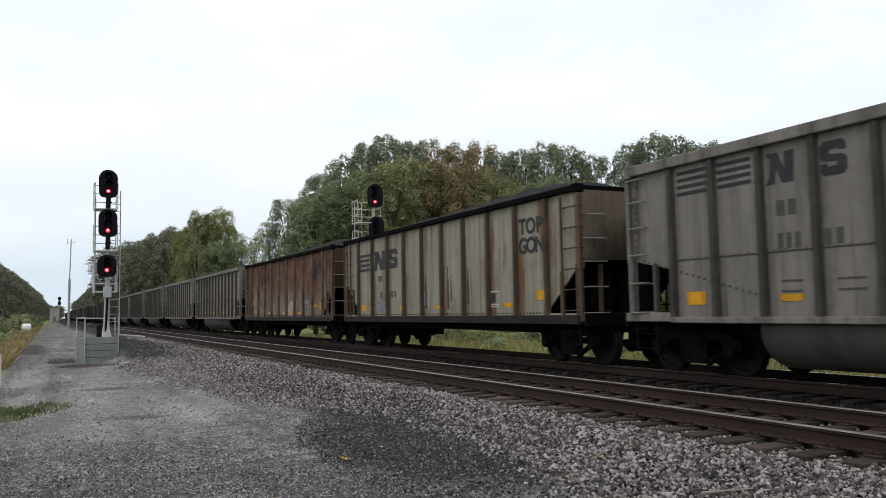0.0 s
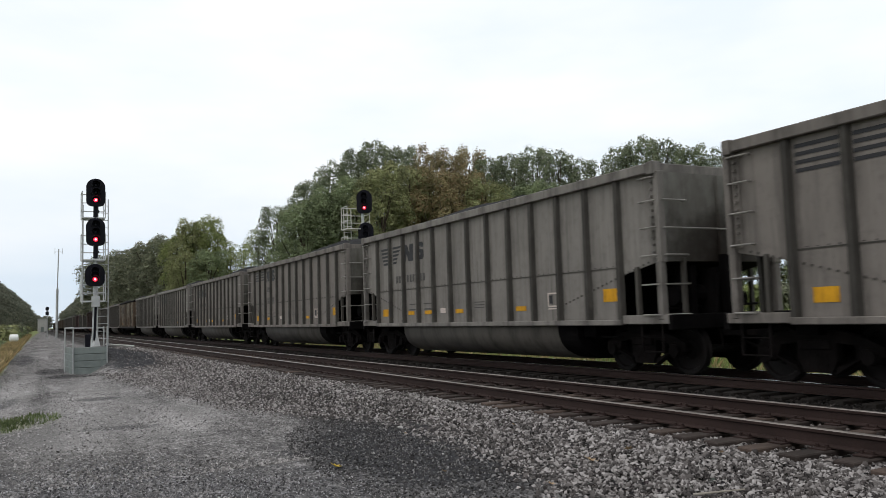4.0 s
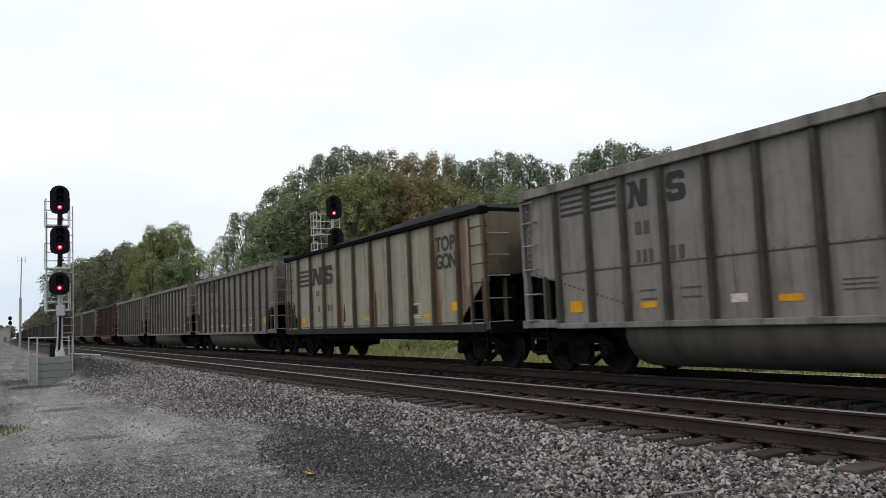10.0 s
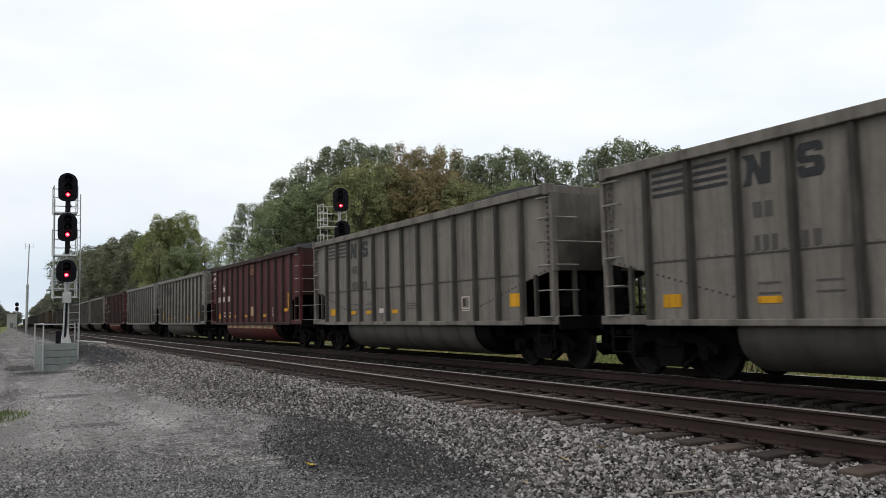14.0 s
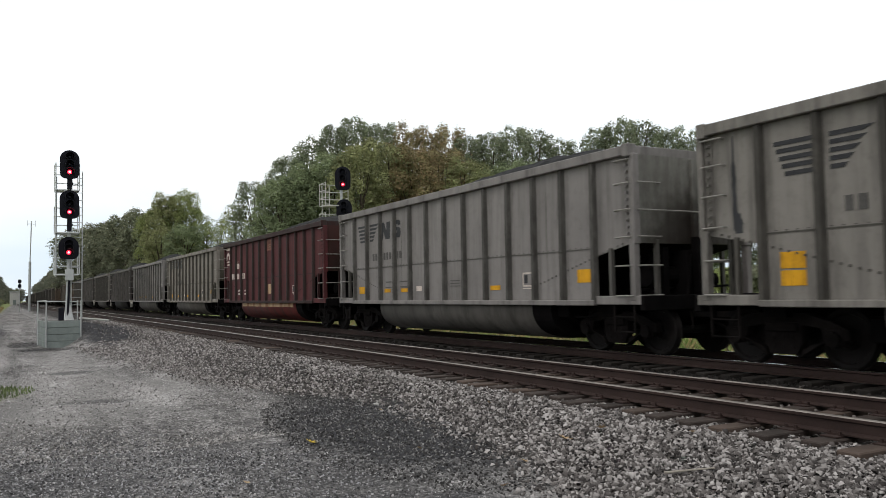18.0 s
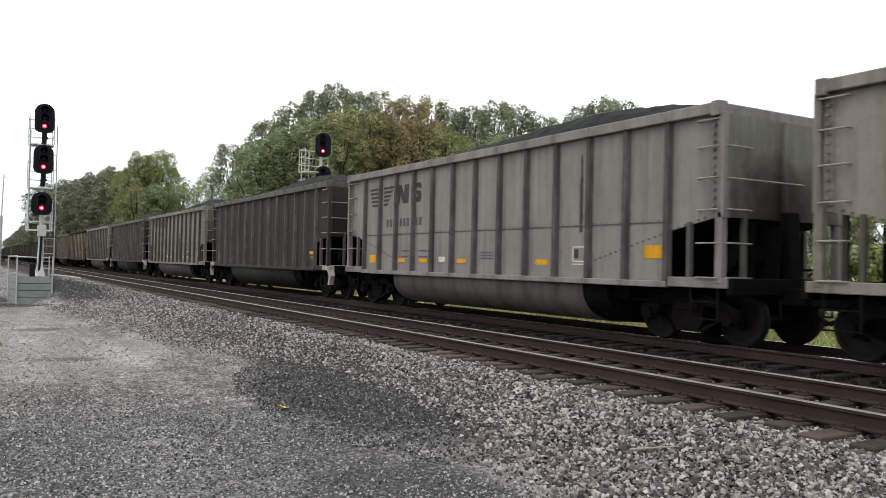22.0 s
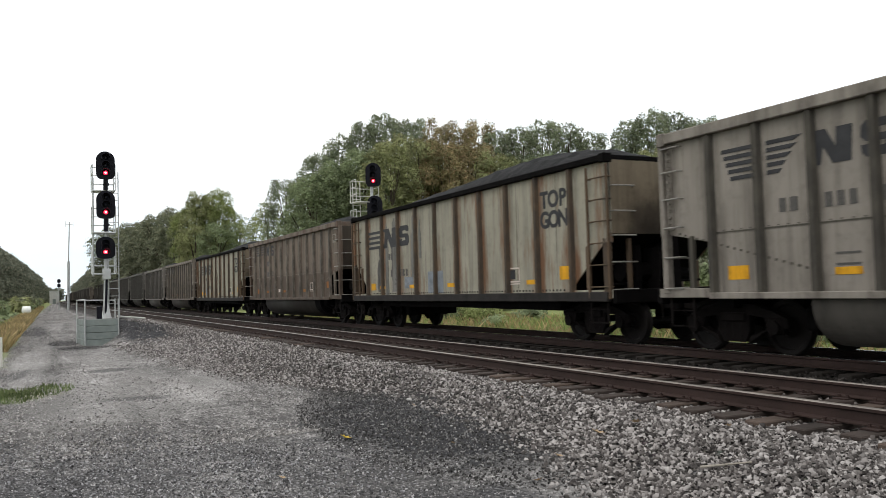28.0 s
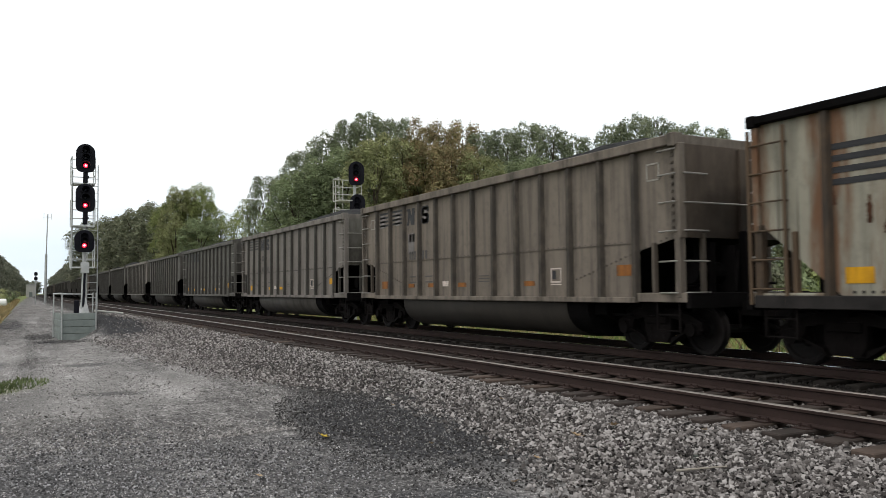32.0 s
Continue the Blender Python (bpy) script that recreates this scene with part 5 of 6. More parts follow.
SPLIT = "grey coal gondola, ribbed sides and rounded belly, heaped with coal"
GON = "cream rust-streaked flat-bottomed coal gondola heaped with coal"
LIST = [(-1, "tub", GREY[0], "swept", SPLIT), (0, "tub", GREY[0], "split", SPLIT), (1, "gon", CREAM, "solid", GON),
        (2, "gon", RUSTED, "patched", "rust-brown flat-bottomed coal gondola heaped with coal"), (3, "tub", GREY[1], "split", SPLIT), (4, "tub", GREY[0], "swept", SPLIT),
        (5, "tub", GREY[1], "split", SPLIT), (6, "tub", GREY[1], "swept", SPLIT), (7, "tub", GREY[0], "swept", SPLIT), (8, "tub", GREY[0], "split", SPLIT),
        (9, "gon", CREAM, "solid", GON), (10, "tub", GREY[1], "split", "grimy brownish-grey coal gondola with rounded belly"), (11, "tub", GREY[1], "split", SPLIT),
        (12, "tub", GREY[1], "split", "grimy brownish-grey coal gondola with rounded belly"), (13, "tub", RED, "red", "oxide-red coal gondola with a tan stripe on its belly"),
        (14, "tub", GREY[0], "swept", SPLIT), (15, "tub", GREY[4], "swept", "light grey coal gondola, ribbed sides and rounded belly"), (16, "tub", RED, "red", "oxide-red coal gondola with a tan stripe on its belly"),
        (17, "tub", GREY[2], "split", "light grey coal gondola, ribbed sides and rounded belly"), (18, "tub", GREY[4], "swept", "light grey coal gondola, ribbed sides and rounded belly"),
        (19, "tub", DARK, "dark", "dark brown unlettered coal gondola with whitened end fittings"), (20, "tub", GREY[1], "split", "grey coal gondola with black soot runs down its ribbed side"),
        (21, "tub", DARK, "dark", "dark brown unlettered coal gondola with whitened end fittings"), (22, "tub", GREY[2], "swept", SPLIT), (23, "gon", CREAM, "solid", GON),
        (24, "tub", BROWN, "split", "brown grimy coal gondola with rounded belly and heaped coal"), (25, "gon", CREAM, "solid", GON),
        (26, "tub", TAUPE, "split", "grimy brownish-grey coal gondola with rounded belly"), (27, "tub", GREY[1], "split", SPLIT), (28, "tub", GREY[3], "split", SPLIT)]


for n, kind, paint, style, label in LIST:
    car_ = gondola(n, kind, paint, style, label, ends=WHITEP if style == "dark" else None, top=BLACK if kind == "gon" else GREY[3] if paint == DARK else POSTS[RED.name] if paint == RED else None)
    if n == 25:
        for q in ((1.2, 0.09, 1.22, 1.9), (1.05, 0.04, 1.8, 2.6), (0.42, 0.06, 1.22, 2.25), (0.2, 0.05, 1.9, 2.7), (0.6, 0.05, 2.1, 2.35), (2.7, 0.045, 2.3, 2.8), (5.14, 0.06, 1.95, 2.15), (5.4, 0.04, 2.1, 2.5), (5.95, 0.05, 2.4, 2.6), (-2.0, 0.06, 1.3, 2.3), (-3.1, 0.05, 1.5, 2.5)):
            soot_run(car_, *q, seed=int(q[0] * 100) + 900, mat=RUSTRUN, name="rust_run")
        mark(car_, "paint_patch", UNIT, 3.5, 4.3, 1.28, 1.72, BLUEGREY)
    if n == 23:
        for q in ((3.7, 0.3, 1.2, 3.6), (2.25, 0.16, 1.65, 3.55), (4.9, 0.28, 1.2, 2.75), (4.35, 0.12, 1.1, 3.5), (1.75, 0.08, 2.2, 3.4)):
            soot_run(car_, *q, seed=int(q[0] * 100) + 700, mat=GREYWASH, name="grey_wash")
    if n == 1:
        for q in ((-1.0, 0.05, 1.3, 2.5), (-1.2, 0.03, 1.5, 2.3), (0.45, 0.05, 1.3, 2.4), (-2.2, 0.04, 1.4, 2.4)):
            soot_run(car_, *q, seed=int(q[0] * 100) + 500)
        mark(car_, "paint_patch", UNIT, 0.5, 0.85, 1.4, 1.85, BLUEGREY)
        mark(car_, "paint_patch", UNIT, 3.55, 4.25, 1.22, 1.6, BLUEGREY)
    if n == 9:
        for q in ((3.55, 0.06, 1.2, 2.5), (-0.9, 0.05, 1.3, 2.2), (1.6, 0.05, 1.3, 1.9)):
            soot_run(car_, *q, seed=int(q[0] * 100) + 300, mat=RUSTRUN, name="rust_run")
    if n == 18:
        soot_run(car_, -3.82, 0.05, 1.95, 3.5, 35)
    if n == 14:
        soot_run(car_, 6.62, 0.045, 2.2, 3.7, 31)
        soot_run(car_, 6.55, 0.09, 2.12, 2.45, 32)
        mark(car_, "reflector_block", UNIT, 5.36, 5.8, 1.53, 1.78, YELLOW)
    if n == 20:
        soot_run(car_, -1.42, 0.12, 1.16, 2.75, 1)
        soot_run(car_, -1.27, 0.05, 1.9, 2.45, 2)
        soot_run(car_, 4.24, 0.055, 1.2, 2.4, 3)
        soot_run(car_, -0.84, 0.05, 1.5, 2.3, 4)
for n in range(29, 58):
    paint = [GREY[3], DARK, GREY[3], BROWN, GREY[1], GREY[3]][(n * 7 + n // 3) % 6]
    gondola(n, "tub", paint, "", "coal gondola far down the train, heaped with coal", near=False)


# ---- signals ----
def oval(w, h, cz):
    """A signal face: round above, flatter below."""
    pts = []
    for a in np.linspace(0, 2 * math.pi, 32, endpoint=False):
        c, q = math.cos(a), math.sin(a)
        if q >= 0:
            pts.append((w * c, cz + (h - w) + w * q))
        else:
            pts.append((w * math.copysign(abs(c) ** 0.6, c), cz - (h - w) - w * abs(q) ** 0.6))
    return pts


def lamp_head(parent, x, y, z, w, h, turn, hot):
    m = pose(x, y, z, 0, 0, turn)
    head = put("head", Mesh().plate(oval(w, h, 0), "y", -0.02, 0.02).box(-0.16, 0.16, 0.0, 0.3, -h * 0.7, h * 0.7, 0.03).data("head", SIGNAL), parent, m, None, "black oval signal face with hooded lenses")
    rows_ = (h - w * 0.75, 0.0, -(h - w * 0.75)) if h > w * 1.2 else (-0.06,)
    for i, dz in enumerate(rows_):
        red = i == len(rows_) - 1
        b = Mesh()
        ring = [(0.17 * math.cos(a), 0.17 * math.sin(a)) for a in np.linspace(-0.6, math.pi + 0.6, 12)]
        inn = [(0.155 * math.cos(a), 0.155 * math.sin(a)) for a in np.linspace(math.pi + 0.6, -0.6, 12)]
        b.plate([(p[0], p[1] + dz) for p in ring + inn], "y", -0.3, -0.02)
        put("hood", b.data("hood", SIGNAL), head)
        put("lens", Mesh().lathe((0, 0, dz), "y", [(-0.05, 0.04), (-0.04, 0.07), (-0.02, 0.09)], 14).data("lens", RED_LAMP if red and hot else LENS), head, None, None, "lit red lamp" if red and hot else "dark lens")
        if red and hot:
            put("lamp_core", Mesh().lathe((0, 0, dz), "y", [(-0.075, 0.02), (-0.06, 0.04), (-0.05, 0.045)], 10).data("lamp_core", RED_CORE), head)


def cage(parent, x, y, z, w, mat, tall=1.5):
    """A service platform with rails behind a head."""
    b = Mesh()
    b.box(x - w, x + w, y - 0.35, y + 0.5, z - 0.03, z + 0.02)
    deck = put("platform", b.data("platform", mat), parent)
    def bar(p, q):
        put("guard_rail", Mesh().rod(p, q, 0.021).data("guard_rail", mat), deck)
    for px, py in ((-w, -0.35), (w, -0.35), (-w, 0.5), (w, 0.5)):
        bar((x + px, y + py, z), (x + px, y + py, z + tall))
    for zz in (tall / 3, tall * 2 / 3, tall):
        bar((x - w, y + 0.5, z + zz), (x + w, y + 0.5, z + zz))
        for s in (-1, 1):
            bar((x + s * w, y - 0.35, z + zz), (x + s * w, y + 0.5, z + zz))


def ladder_up(parent, x, y, z0, z1, mat, w=0.2):
    b = Mesh()
    for s in (-w, w):
        b.rod((x + s, y, z0), (x + s, y, z1), 0.022)
    z = z0 + 0.3
    while z < z1:
        b.rod((x - w, y, z), (x + w, y, z), 0.013, 5)
        z += 0.31
    put("ladder", b.data("ladder", mat), parent)


MX, MY = 2.5, 36.0
mast = tagged(new("signal_mast"), "tall pale steel mast with three black heads lit red", "railway signal")
put("pole", Mesh().rod((MX, MY, 0.4), (MX, MY, 7.2), 0.075, 10).data("pole", GALV), mast)
put("base_foot", Mesh().lathe((MX, MY, 0.44), "z", [(0, 0.22), (0.05, 0.2), (0.5, 0.1), (0.62, 0.09)], 8).data("base_foot", PALE), mast)
put("cable", Mesh().rod((MX - 0.03, MY - 0.11, 0.5), (MX + 0.02, MY - 0.11, 2.1), 0.045, 7).data("cable", SIGNAL), mast, None, None, "black cable run down the pole")
put("control_box", Mesh().box(MX - 0.13, MX + 0.18, MY - 0.22, MY + 0.1, 2.05, 2.5, 0.02).data("control_box", GALV), mast)
for z in (6.78, 5.14):
    lamp_head(mast, MX, MY - 0.25, z, 0.365, 0.585, 0, True)
lamp_head(mast, MX - 0.02, MY - 0.25, 3.36, 0.375, 0.46, 0, True)
for z in (5.75, 4.0, 2.3):
    cage(mast, MX - 0.06, MY + 0.2, z, 0.44, PALE, 1.08)
for z in (5.98, 4.28):
    put("bracket", Mesh().rod((MX, MY - 0.12, z - 0.22), (MX + 0.02, MY - 0.12, z + 0.3), 0.09, 8).rod((MX - 0.05, MY - 0.2, z), (MX + 0.12, MY + 0.05, z + 0.06), 0.06, 6).data("bracket", SIGNAL), mast)
ladder_up(mast, MX + 0.33, MY + 0.35, 0.44, 6.6, GALV)
put("conduit", Mesh().rod((MX - 0.47, MY + 0.1, 2.2), (MX - 0.47, MY + 0.1, 6.3), 0.035, 8).rod((MX - 0.1, MY - 0.1, 0.4), (MX - 0.05, MY - 0.1, 2.0), 0.04, 6).data("conduit", GALV), mast)

crib = tagged(new("planked_platform"), "grey planked box of fill round the foot of the mast", "retaining box")
put("fill", Mesh().plate([(1.7, 35.02), (2.84, 35.02), (2.9, 37.4), (1.55, 37.4)], "z", -0.7, 0.44).data("fill", simple("fill_stone", (0.1, 0.095, 0.09), 0.9, vary=0.4, fine=20)), crib)
plank = Mesh().box(-0.6, 0.6, -0.03, 0.03, 0, 0.255, 0.012).data("plank", PLANK)
sideplank = Mesh().box(-0.03, 0.03, -0.58, 0.58, 0, 0.255, 0.012).data("plank", PLANK)
for k in range(4):
    put("plank", plank, crib, (2.265, 34.97, -0.62 + k * 0.268))
    put("plank", sideplank, crib, pose(1.6, 35.6, -0.62 + k * 0.268, 0, 0, 4))
    put("plank", sideplank, crib, pose(1.52, 36.78, -0.62 + k * 0.268, 0, 0, 4))
stake = Mesh().rod((0, 0, -0.9), (0, 0, 1.25), 0.026, 8).data("post", GALV)
for px, py in ((1.64, 34.9), (2.88, 34.92), (1.44, 37.4), (2.95, 37.4)):
    put("post", stake, crib, (px, py, 0))
put("rail", Mesh().rod((1.64, 34.9, 1.24), (1.44, 37.4, 1.22), 0.022).rod((1.44, 37.4, 1.22), (2.95, 37.4, 1.18), 0.022).data("rail", PALE), crib)
tagged(new("cable_case", Mesh().box(2.1, 2.3, 35.4, 35.6, 0.44, 0.95, 0.02).data("cable_case", SIGNAL)), "small black cable box beside the mast foot", "box")
pipe = tagged(new("white_pipe", Mesh().rod((2.95, 36.4, 0.5), (4.1, 36.9, 0.36), 0.04, 8).data("white_pipe", WHITEP)), "white pipe lying from the platform towards the track", "pipe")

FX, FY = 15.5, 38.65
mast2 = tagged(new("signal_mast"), "white-caged signal mast behind the train, upper head lit red", "railway signal")
put("pole", Mesh().rod((FX, FY, -0.9), (FX, FY, 7.4), 0.075, 10).data("pole", GALV), mast2)
lamp_head(mast2, FX, FY - 0.25, 7.25, 0.4, 0.62, -28, True)
lamp_head(mast2, FX + 0.05, FY - 0.25, 5.55, 0.4, 0.62, -28, False)
for z in (5.85, 4.3):
    cage(mast2, FX - 0.3, FY + 0.2, z, 0.62, WHITEP, 1.15)
ladder_up(mast2, FX - 0.7, FY + 0.4, -0.8, 6.9, WHITEP)

tower = tagged(new("radio_mast"), "thin grey radio pole with a small antenna on top", "antenna mast")
put("pole", Mesh().rod((4.5, 150, -0.8), (4.56, 150, 7.7), 0.2, 8).rod((4.56, 150, 7.7), (4.74, 150, 14.5), 0.09, 8).data("pole", GALV), tower)
put("antenna", Mesh().rod((4.16, 150, 14.0), (5.31, 150, 14.0), 0.03).rod((4.16, 150, 13.6), (4.16, 150, 14.6), 0.03).rod((5.31, 150, 13.6), (5.31, 150, 14.6), 0.03).data("antenna", GALV), tower)
far_sig = tagged(new("signal_mast"), "far signal mast with two dark heads beside the track", "railway signal")
put("pole", Mesh().rod((3.37, 165, -0.8), (3.37, 165, 4.75), 0.09, 8).data("pole", GALV), far_sig)
for z in (3.92, 4.75):
    put("head", Mesh().plate(oval(0.3, 0.36, z), "y", 164.6, 164.7).data("head", SIGNAL), far_sig, (3.37, 0, 0))
hut = tagged(new("equipment_hut"), "small pale grey railway equipment hut", "hut")
put("wall", Mesh().box(4.4, 8.2, 400, 403.5, -0.75, 5.0, 0.03).data("wall", CONCRETE), hut)
put("roof", Mesh().box(4.2, 8.4, 399.7, 403.8, 5.0, 5.35, 0.03).data("roof", GALV), hut)
put("door", Mesh().box(5.6, 6.9, 399.9, 400, -0.65, 1.6).data("door", PLANK), hut)
post = tagged(new("marker_post", Mesh().box(-0.05, 0.05, -0.03, 0.03, -0.3, 0.85, 0.01).data("marker_post", WHITEP)), "short white marker post at the road edge", "post")
post.location = (-0.97, 26.0, float(height(-0.97, 26.0)))
tank = tagged(new("white_tank", Mesh().lathe((0, 0, 0.8), "x", [(-0.5, 0.1), (-0.4, 0.45), (0.4, 0.45), (0.5, 0.1)], 16).box(-0.32, -0.2, -0.3, 0.3, -0.25, 0.6).box(0.2, 0.32, -0.3, 0.3, -0.25, 0.6).data("white_tank", simple("white_tank_paint", (0.8, 0.8, 0.78), 0.5, vary=0.08))), "white tank among the bushes", "tank")
tank.location = (-1.25, 104, -0.62)

# ---- trees ----
def crown_arrays(r, lobes, n, leaf, flat_=1.0):
    """Leaf sprays in the outer shells of many lobes."""
    w = np.array([a[3] ** 2 for a in lobes])
    pick = r.choice(len(lobes), n, p=w / w.sum())
    L_ = np.array(lobes)[pick]
    d = r.randn(n, 3)
    d /= np.linalg.norm(d, axis=1)[:, None]
    d[:, 2] = np.where(d[:, 2] < -0.5, -d[:, 2], d[:, 2])
    rad = L_[:, 3] * (0.6 + 0.42 * r.rand(n) + 0.32 * r.rand(n) ** 4)
    c = L_[:, :3] + d * rad[:, None] * np.array([1, 1, 0.85])
    nrm = d + 0.5 * r.randn(n, 3) + np.array([0, 0, 0.35])
    nrm /= np.linalg.norm(nrm, axis=1)[:, None]
    s = np.cross(nrm, r.randn(n, 3))
    s /= np.linalg.norm(s, axis=1)[:, None]
    u = np.cross(nrm, s)
    size = leaf * (0.5 + 1.0 * r.rand(n))[:, None]
    squat = np.array([1, 1, flat_])
    pts = [c + (s * ax + u * ay) * squat * size * (0.6 + 0.7 * r.rand(n))[:, None] for ax, ay in ((1, 0), (0.1, 0.8), (-1, 0.1), (-0.1, -0.8))]
    return np.stack(pts, 1).reshape(-1, 3), np.arange(n * 4).reshape(n, 4)


def tree_meshes(seed, h, spread, n, leaf, mat, low=0.3, count=46, lump=(0.16, 0.31), flat_=1.0):
    r = np.random.RandomState(seed)
    b = Mesh()
    lean = r.uniform(-0.3, 0.3, 2)
    b.rod((0, 0, -0.3), (lean[0] * 0.5, lean[1] * 0.5, h * 0.45), 0.022 * h, 8, 0.014 * h)
    b.rod((lean[0] * 0.5, lean[1] * 0.5, h * 0.45), (lean[0], lean[1], h * 0.85), 0.014 * h, 7, 0.004 * h)
    lobes = []
    mid, semi = h * (0.93 + low) / 2, h * (0.93 - low) / 2
    for k in range(count):
        t = (k + 0.5) / count
        el = math.asin(2 * t - 1)
        a = k * 2.39996 + r.uniform(-0.3, 0.3)
        q = r.uniform(0.55, 0.95)
        out_ = spread * 0.84 * math.cos(el) ** 0.7 * q
        p = (math.cos(a) * out_, math.sin(a) * out_, mid + semi * math.sin(el) * r.uniform(0.82, 1.0))
        lobes.append((*p, spread * r.uniform(*lump)))
        if k % 3 == 0:
            z0 = max(h * 0.15, p[2] * r.uniform(0.5, 0.75))
            b.rod((lean[0] * 0.4, lean[1] * 0.4, z0), p, 0.007 * h, 5, 0.002 * h)
    v, f = crown_arrays(r, lobes, n, leaf, flat_)
    return b.data("trunk", BARK), raw("crown", v, f, mat)


KINDS = []
for k, (mat, n, leaf, low) in enumerate(((GREEN, 24000, 0.135, 0.2), (AUTUMN, 24000, 0.135, 0.2), (CREST, 15000, 0.13, 0.3), (YGREEN, 20000, 0.135, 0.15), (FARWOOD, 7000, 0.24, 0.06), (YGREEN, 7000, 0.13, 0.15), (OLIVE, 24000, 0.135, 0.2), (AUTUMN, 15000, 0.13, 0.3), (DEEP, 16000, 0.16, 0.1))):
    KINDS.append(tree_meshes(40 + k, 16.0, 5.2, n, leaf, mat, low, *((64, (0.12, 0.23)) if k in (2, 5, 7) else (52, (0.15, 0.29))), 0.8 if k == 4 else 0.58))


def tree(kind, az, dist, h, wide, turn, label):
    x, y = dist * math.sin(radians(az)), dist * math.cos(radians(az))
    o = tagged(new("tree"), label, "tree", "trees round the tracks")
    o.matrix_basis = pose(x, y, float(height(x, y)), 0, 0, turn) @ Matrix.Diagonal((wide, wide, h / 16.0, 1))
    put("trunk", KINDS[kind][0], o)
    put("crown", KINDS[kind][1], o)


G_, A_, Y_ = "broad tree in dull green leaf", "broad tree with leaves turning brown and orange", "tree with yellowing green leaves"
rt = random.Random(3)
O_ = "broad tree in dull olive-green leaf"
TREES = [(az, 92 + rt.uniform(-2, 3), el, 7 if az in (26.6, 28.2, 29.6) else 2, 0.72) for az, el in ((18.2, 9.7), (19.9, 10.9), (21.6, 11.9), (23.0, 12.4), (24.8, 12.1), (26.6, 11.9), (28.2, 11.7), (29.6, 11.8), (31.2, 10.9), (32.7, 11.1), (34.2, 11.5), (35.9, 11.2), (37.6, 10.4), (40.3, 11.0), (41.6, 11.7), (43.3, 11.4), (45.0, 10.9), (47, 10.4))]
TREES += [(az, 79 + rt.uniform(-2, 3), el, kind, 0.8) for az, el, kind in ((17.7, 8.3, 0), (19.3, 9.3, 0), (21.2, 10.3, 0), (23.2, 10.7, 6), (25.3, 10.6, 6), (27.1, 10.5, 1), (28.9, 10.2, 1), (30.8, 9.4, 6), (32.8, 9.2, 0), (35.0, 9.3, 0), (37.2, 8.7, 6), (39.3, 8.3, 0), (41.7, 9.2, 6), (44.0, 8.8, 0), (47, 8.7, 0), (50.0, 4.4, 0), (52.4, 4.2, 6), (54.6, 4.5, 0), (57, 4.2, 0), (59.5, 4.4, 6), (62, 4.2, 0))]
# a thin tree left of the wood, then the yellowing group and the darker ones behind it
TREES += [(15.7, 100, 7.7, 2, 0.62), (14.6, 108, 6.2, 5, 0.6), (13.4, 116, 5.2, 5, 0.55), (12.5, 118, 4.6, 5, 0.5),
          (11.7, 118, 6.3, 3, 0.45), (10.9, 120, 7.3, 3, 0.5), (10.0, 120, 6.9, 6, 0.5), (9.2, 122, 6.2, 3, 0.45), (11.2, 112, 4.9, 0, 0.55), (9.6, 114, 4.5, 6, 0.5),
          (8.3, 136, 5.8, 8, 0.6), (7.4, 140, 5.6, 8, 0.6), (6.5, 148, 5.1, 8, 0.6), (5.6, 156, 4.7, 8, 0.6), (4.8, 168, 4.2, 8, 0.7)]
for az, dist, el, kind, wide in TREES:
    lab = {0: G_, 1: A_, 2: "tall airy dark green tree of the wood", 3: Y_, 4: "dark green tree of the wood", 5: "thin tree with sparse yellowing leaves", 6: O_, 7: "tall airy tree with leaves turning russet", 8: "dense dark green tree of the wood"}[kind]
    tree(kind, az, dist, dist * math.tan(radians(el + 0.22)) + 2.9, wide * dist / 88, rt.uniform(0, 360), lab)
# the far wood along the right of way, and the one left of the road
for k in range(44):
    y = 150 + k * 10.5 + 0.05 * k * k
    tree(4, math.degrees(math.atan2(19.0 + 3.0 * (k % 2) + float(bend(y)) + rt.uniform(0, 2), y)), y, 14.5 + 1.6 * (k % 2) + rt.uniform(-1.2, 1.2), 0.9 + k * 0.012, rt.uniform(0, 360), "dark green tree of the far wood")
WALL = ((-4.6, 150, 15), (-3.9, 175, 16.5), (-3.2, 200, 17), (-2.7, 225, 17.5), (-2.3, 245, 17.5), (-1.9, 265, 17), (-1.55, 290, 17), (-1.25, 315, 16.5), (-1.0, 340, 16), (-0.75, 370, 16), (-0.5, 405, 16), (-0.25, 445, 16), (-0.03, 490, 13.5), (0.2, 540, 12), (0.4, 600, 11), (0.65, 640, 10.5), (0.95, 660, 10), (1.3, 690, 12))
for (a0, d0, h0), (a1, d1, h1) in zip(WALL, WALL[1:]):
    for f in (0.0, 0.34, 0.67):
        tree(4, a0 + (a1 - a0) * f, d0 + (d1 - d0) * f + rt.uniform(-4, 4), h0 + (h1 - h0) * f + rt.uniform(-0.7, 0.5), 1.0, rt.uniform(0, 360), "dark green tree beside the service road")


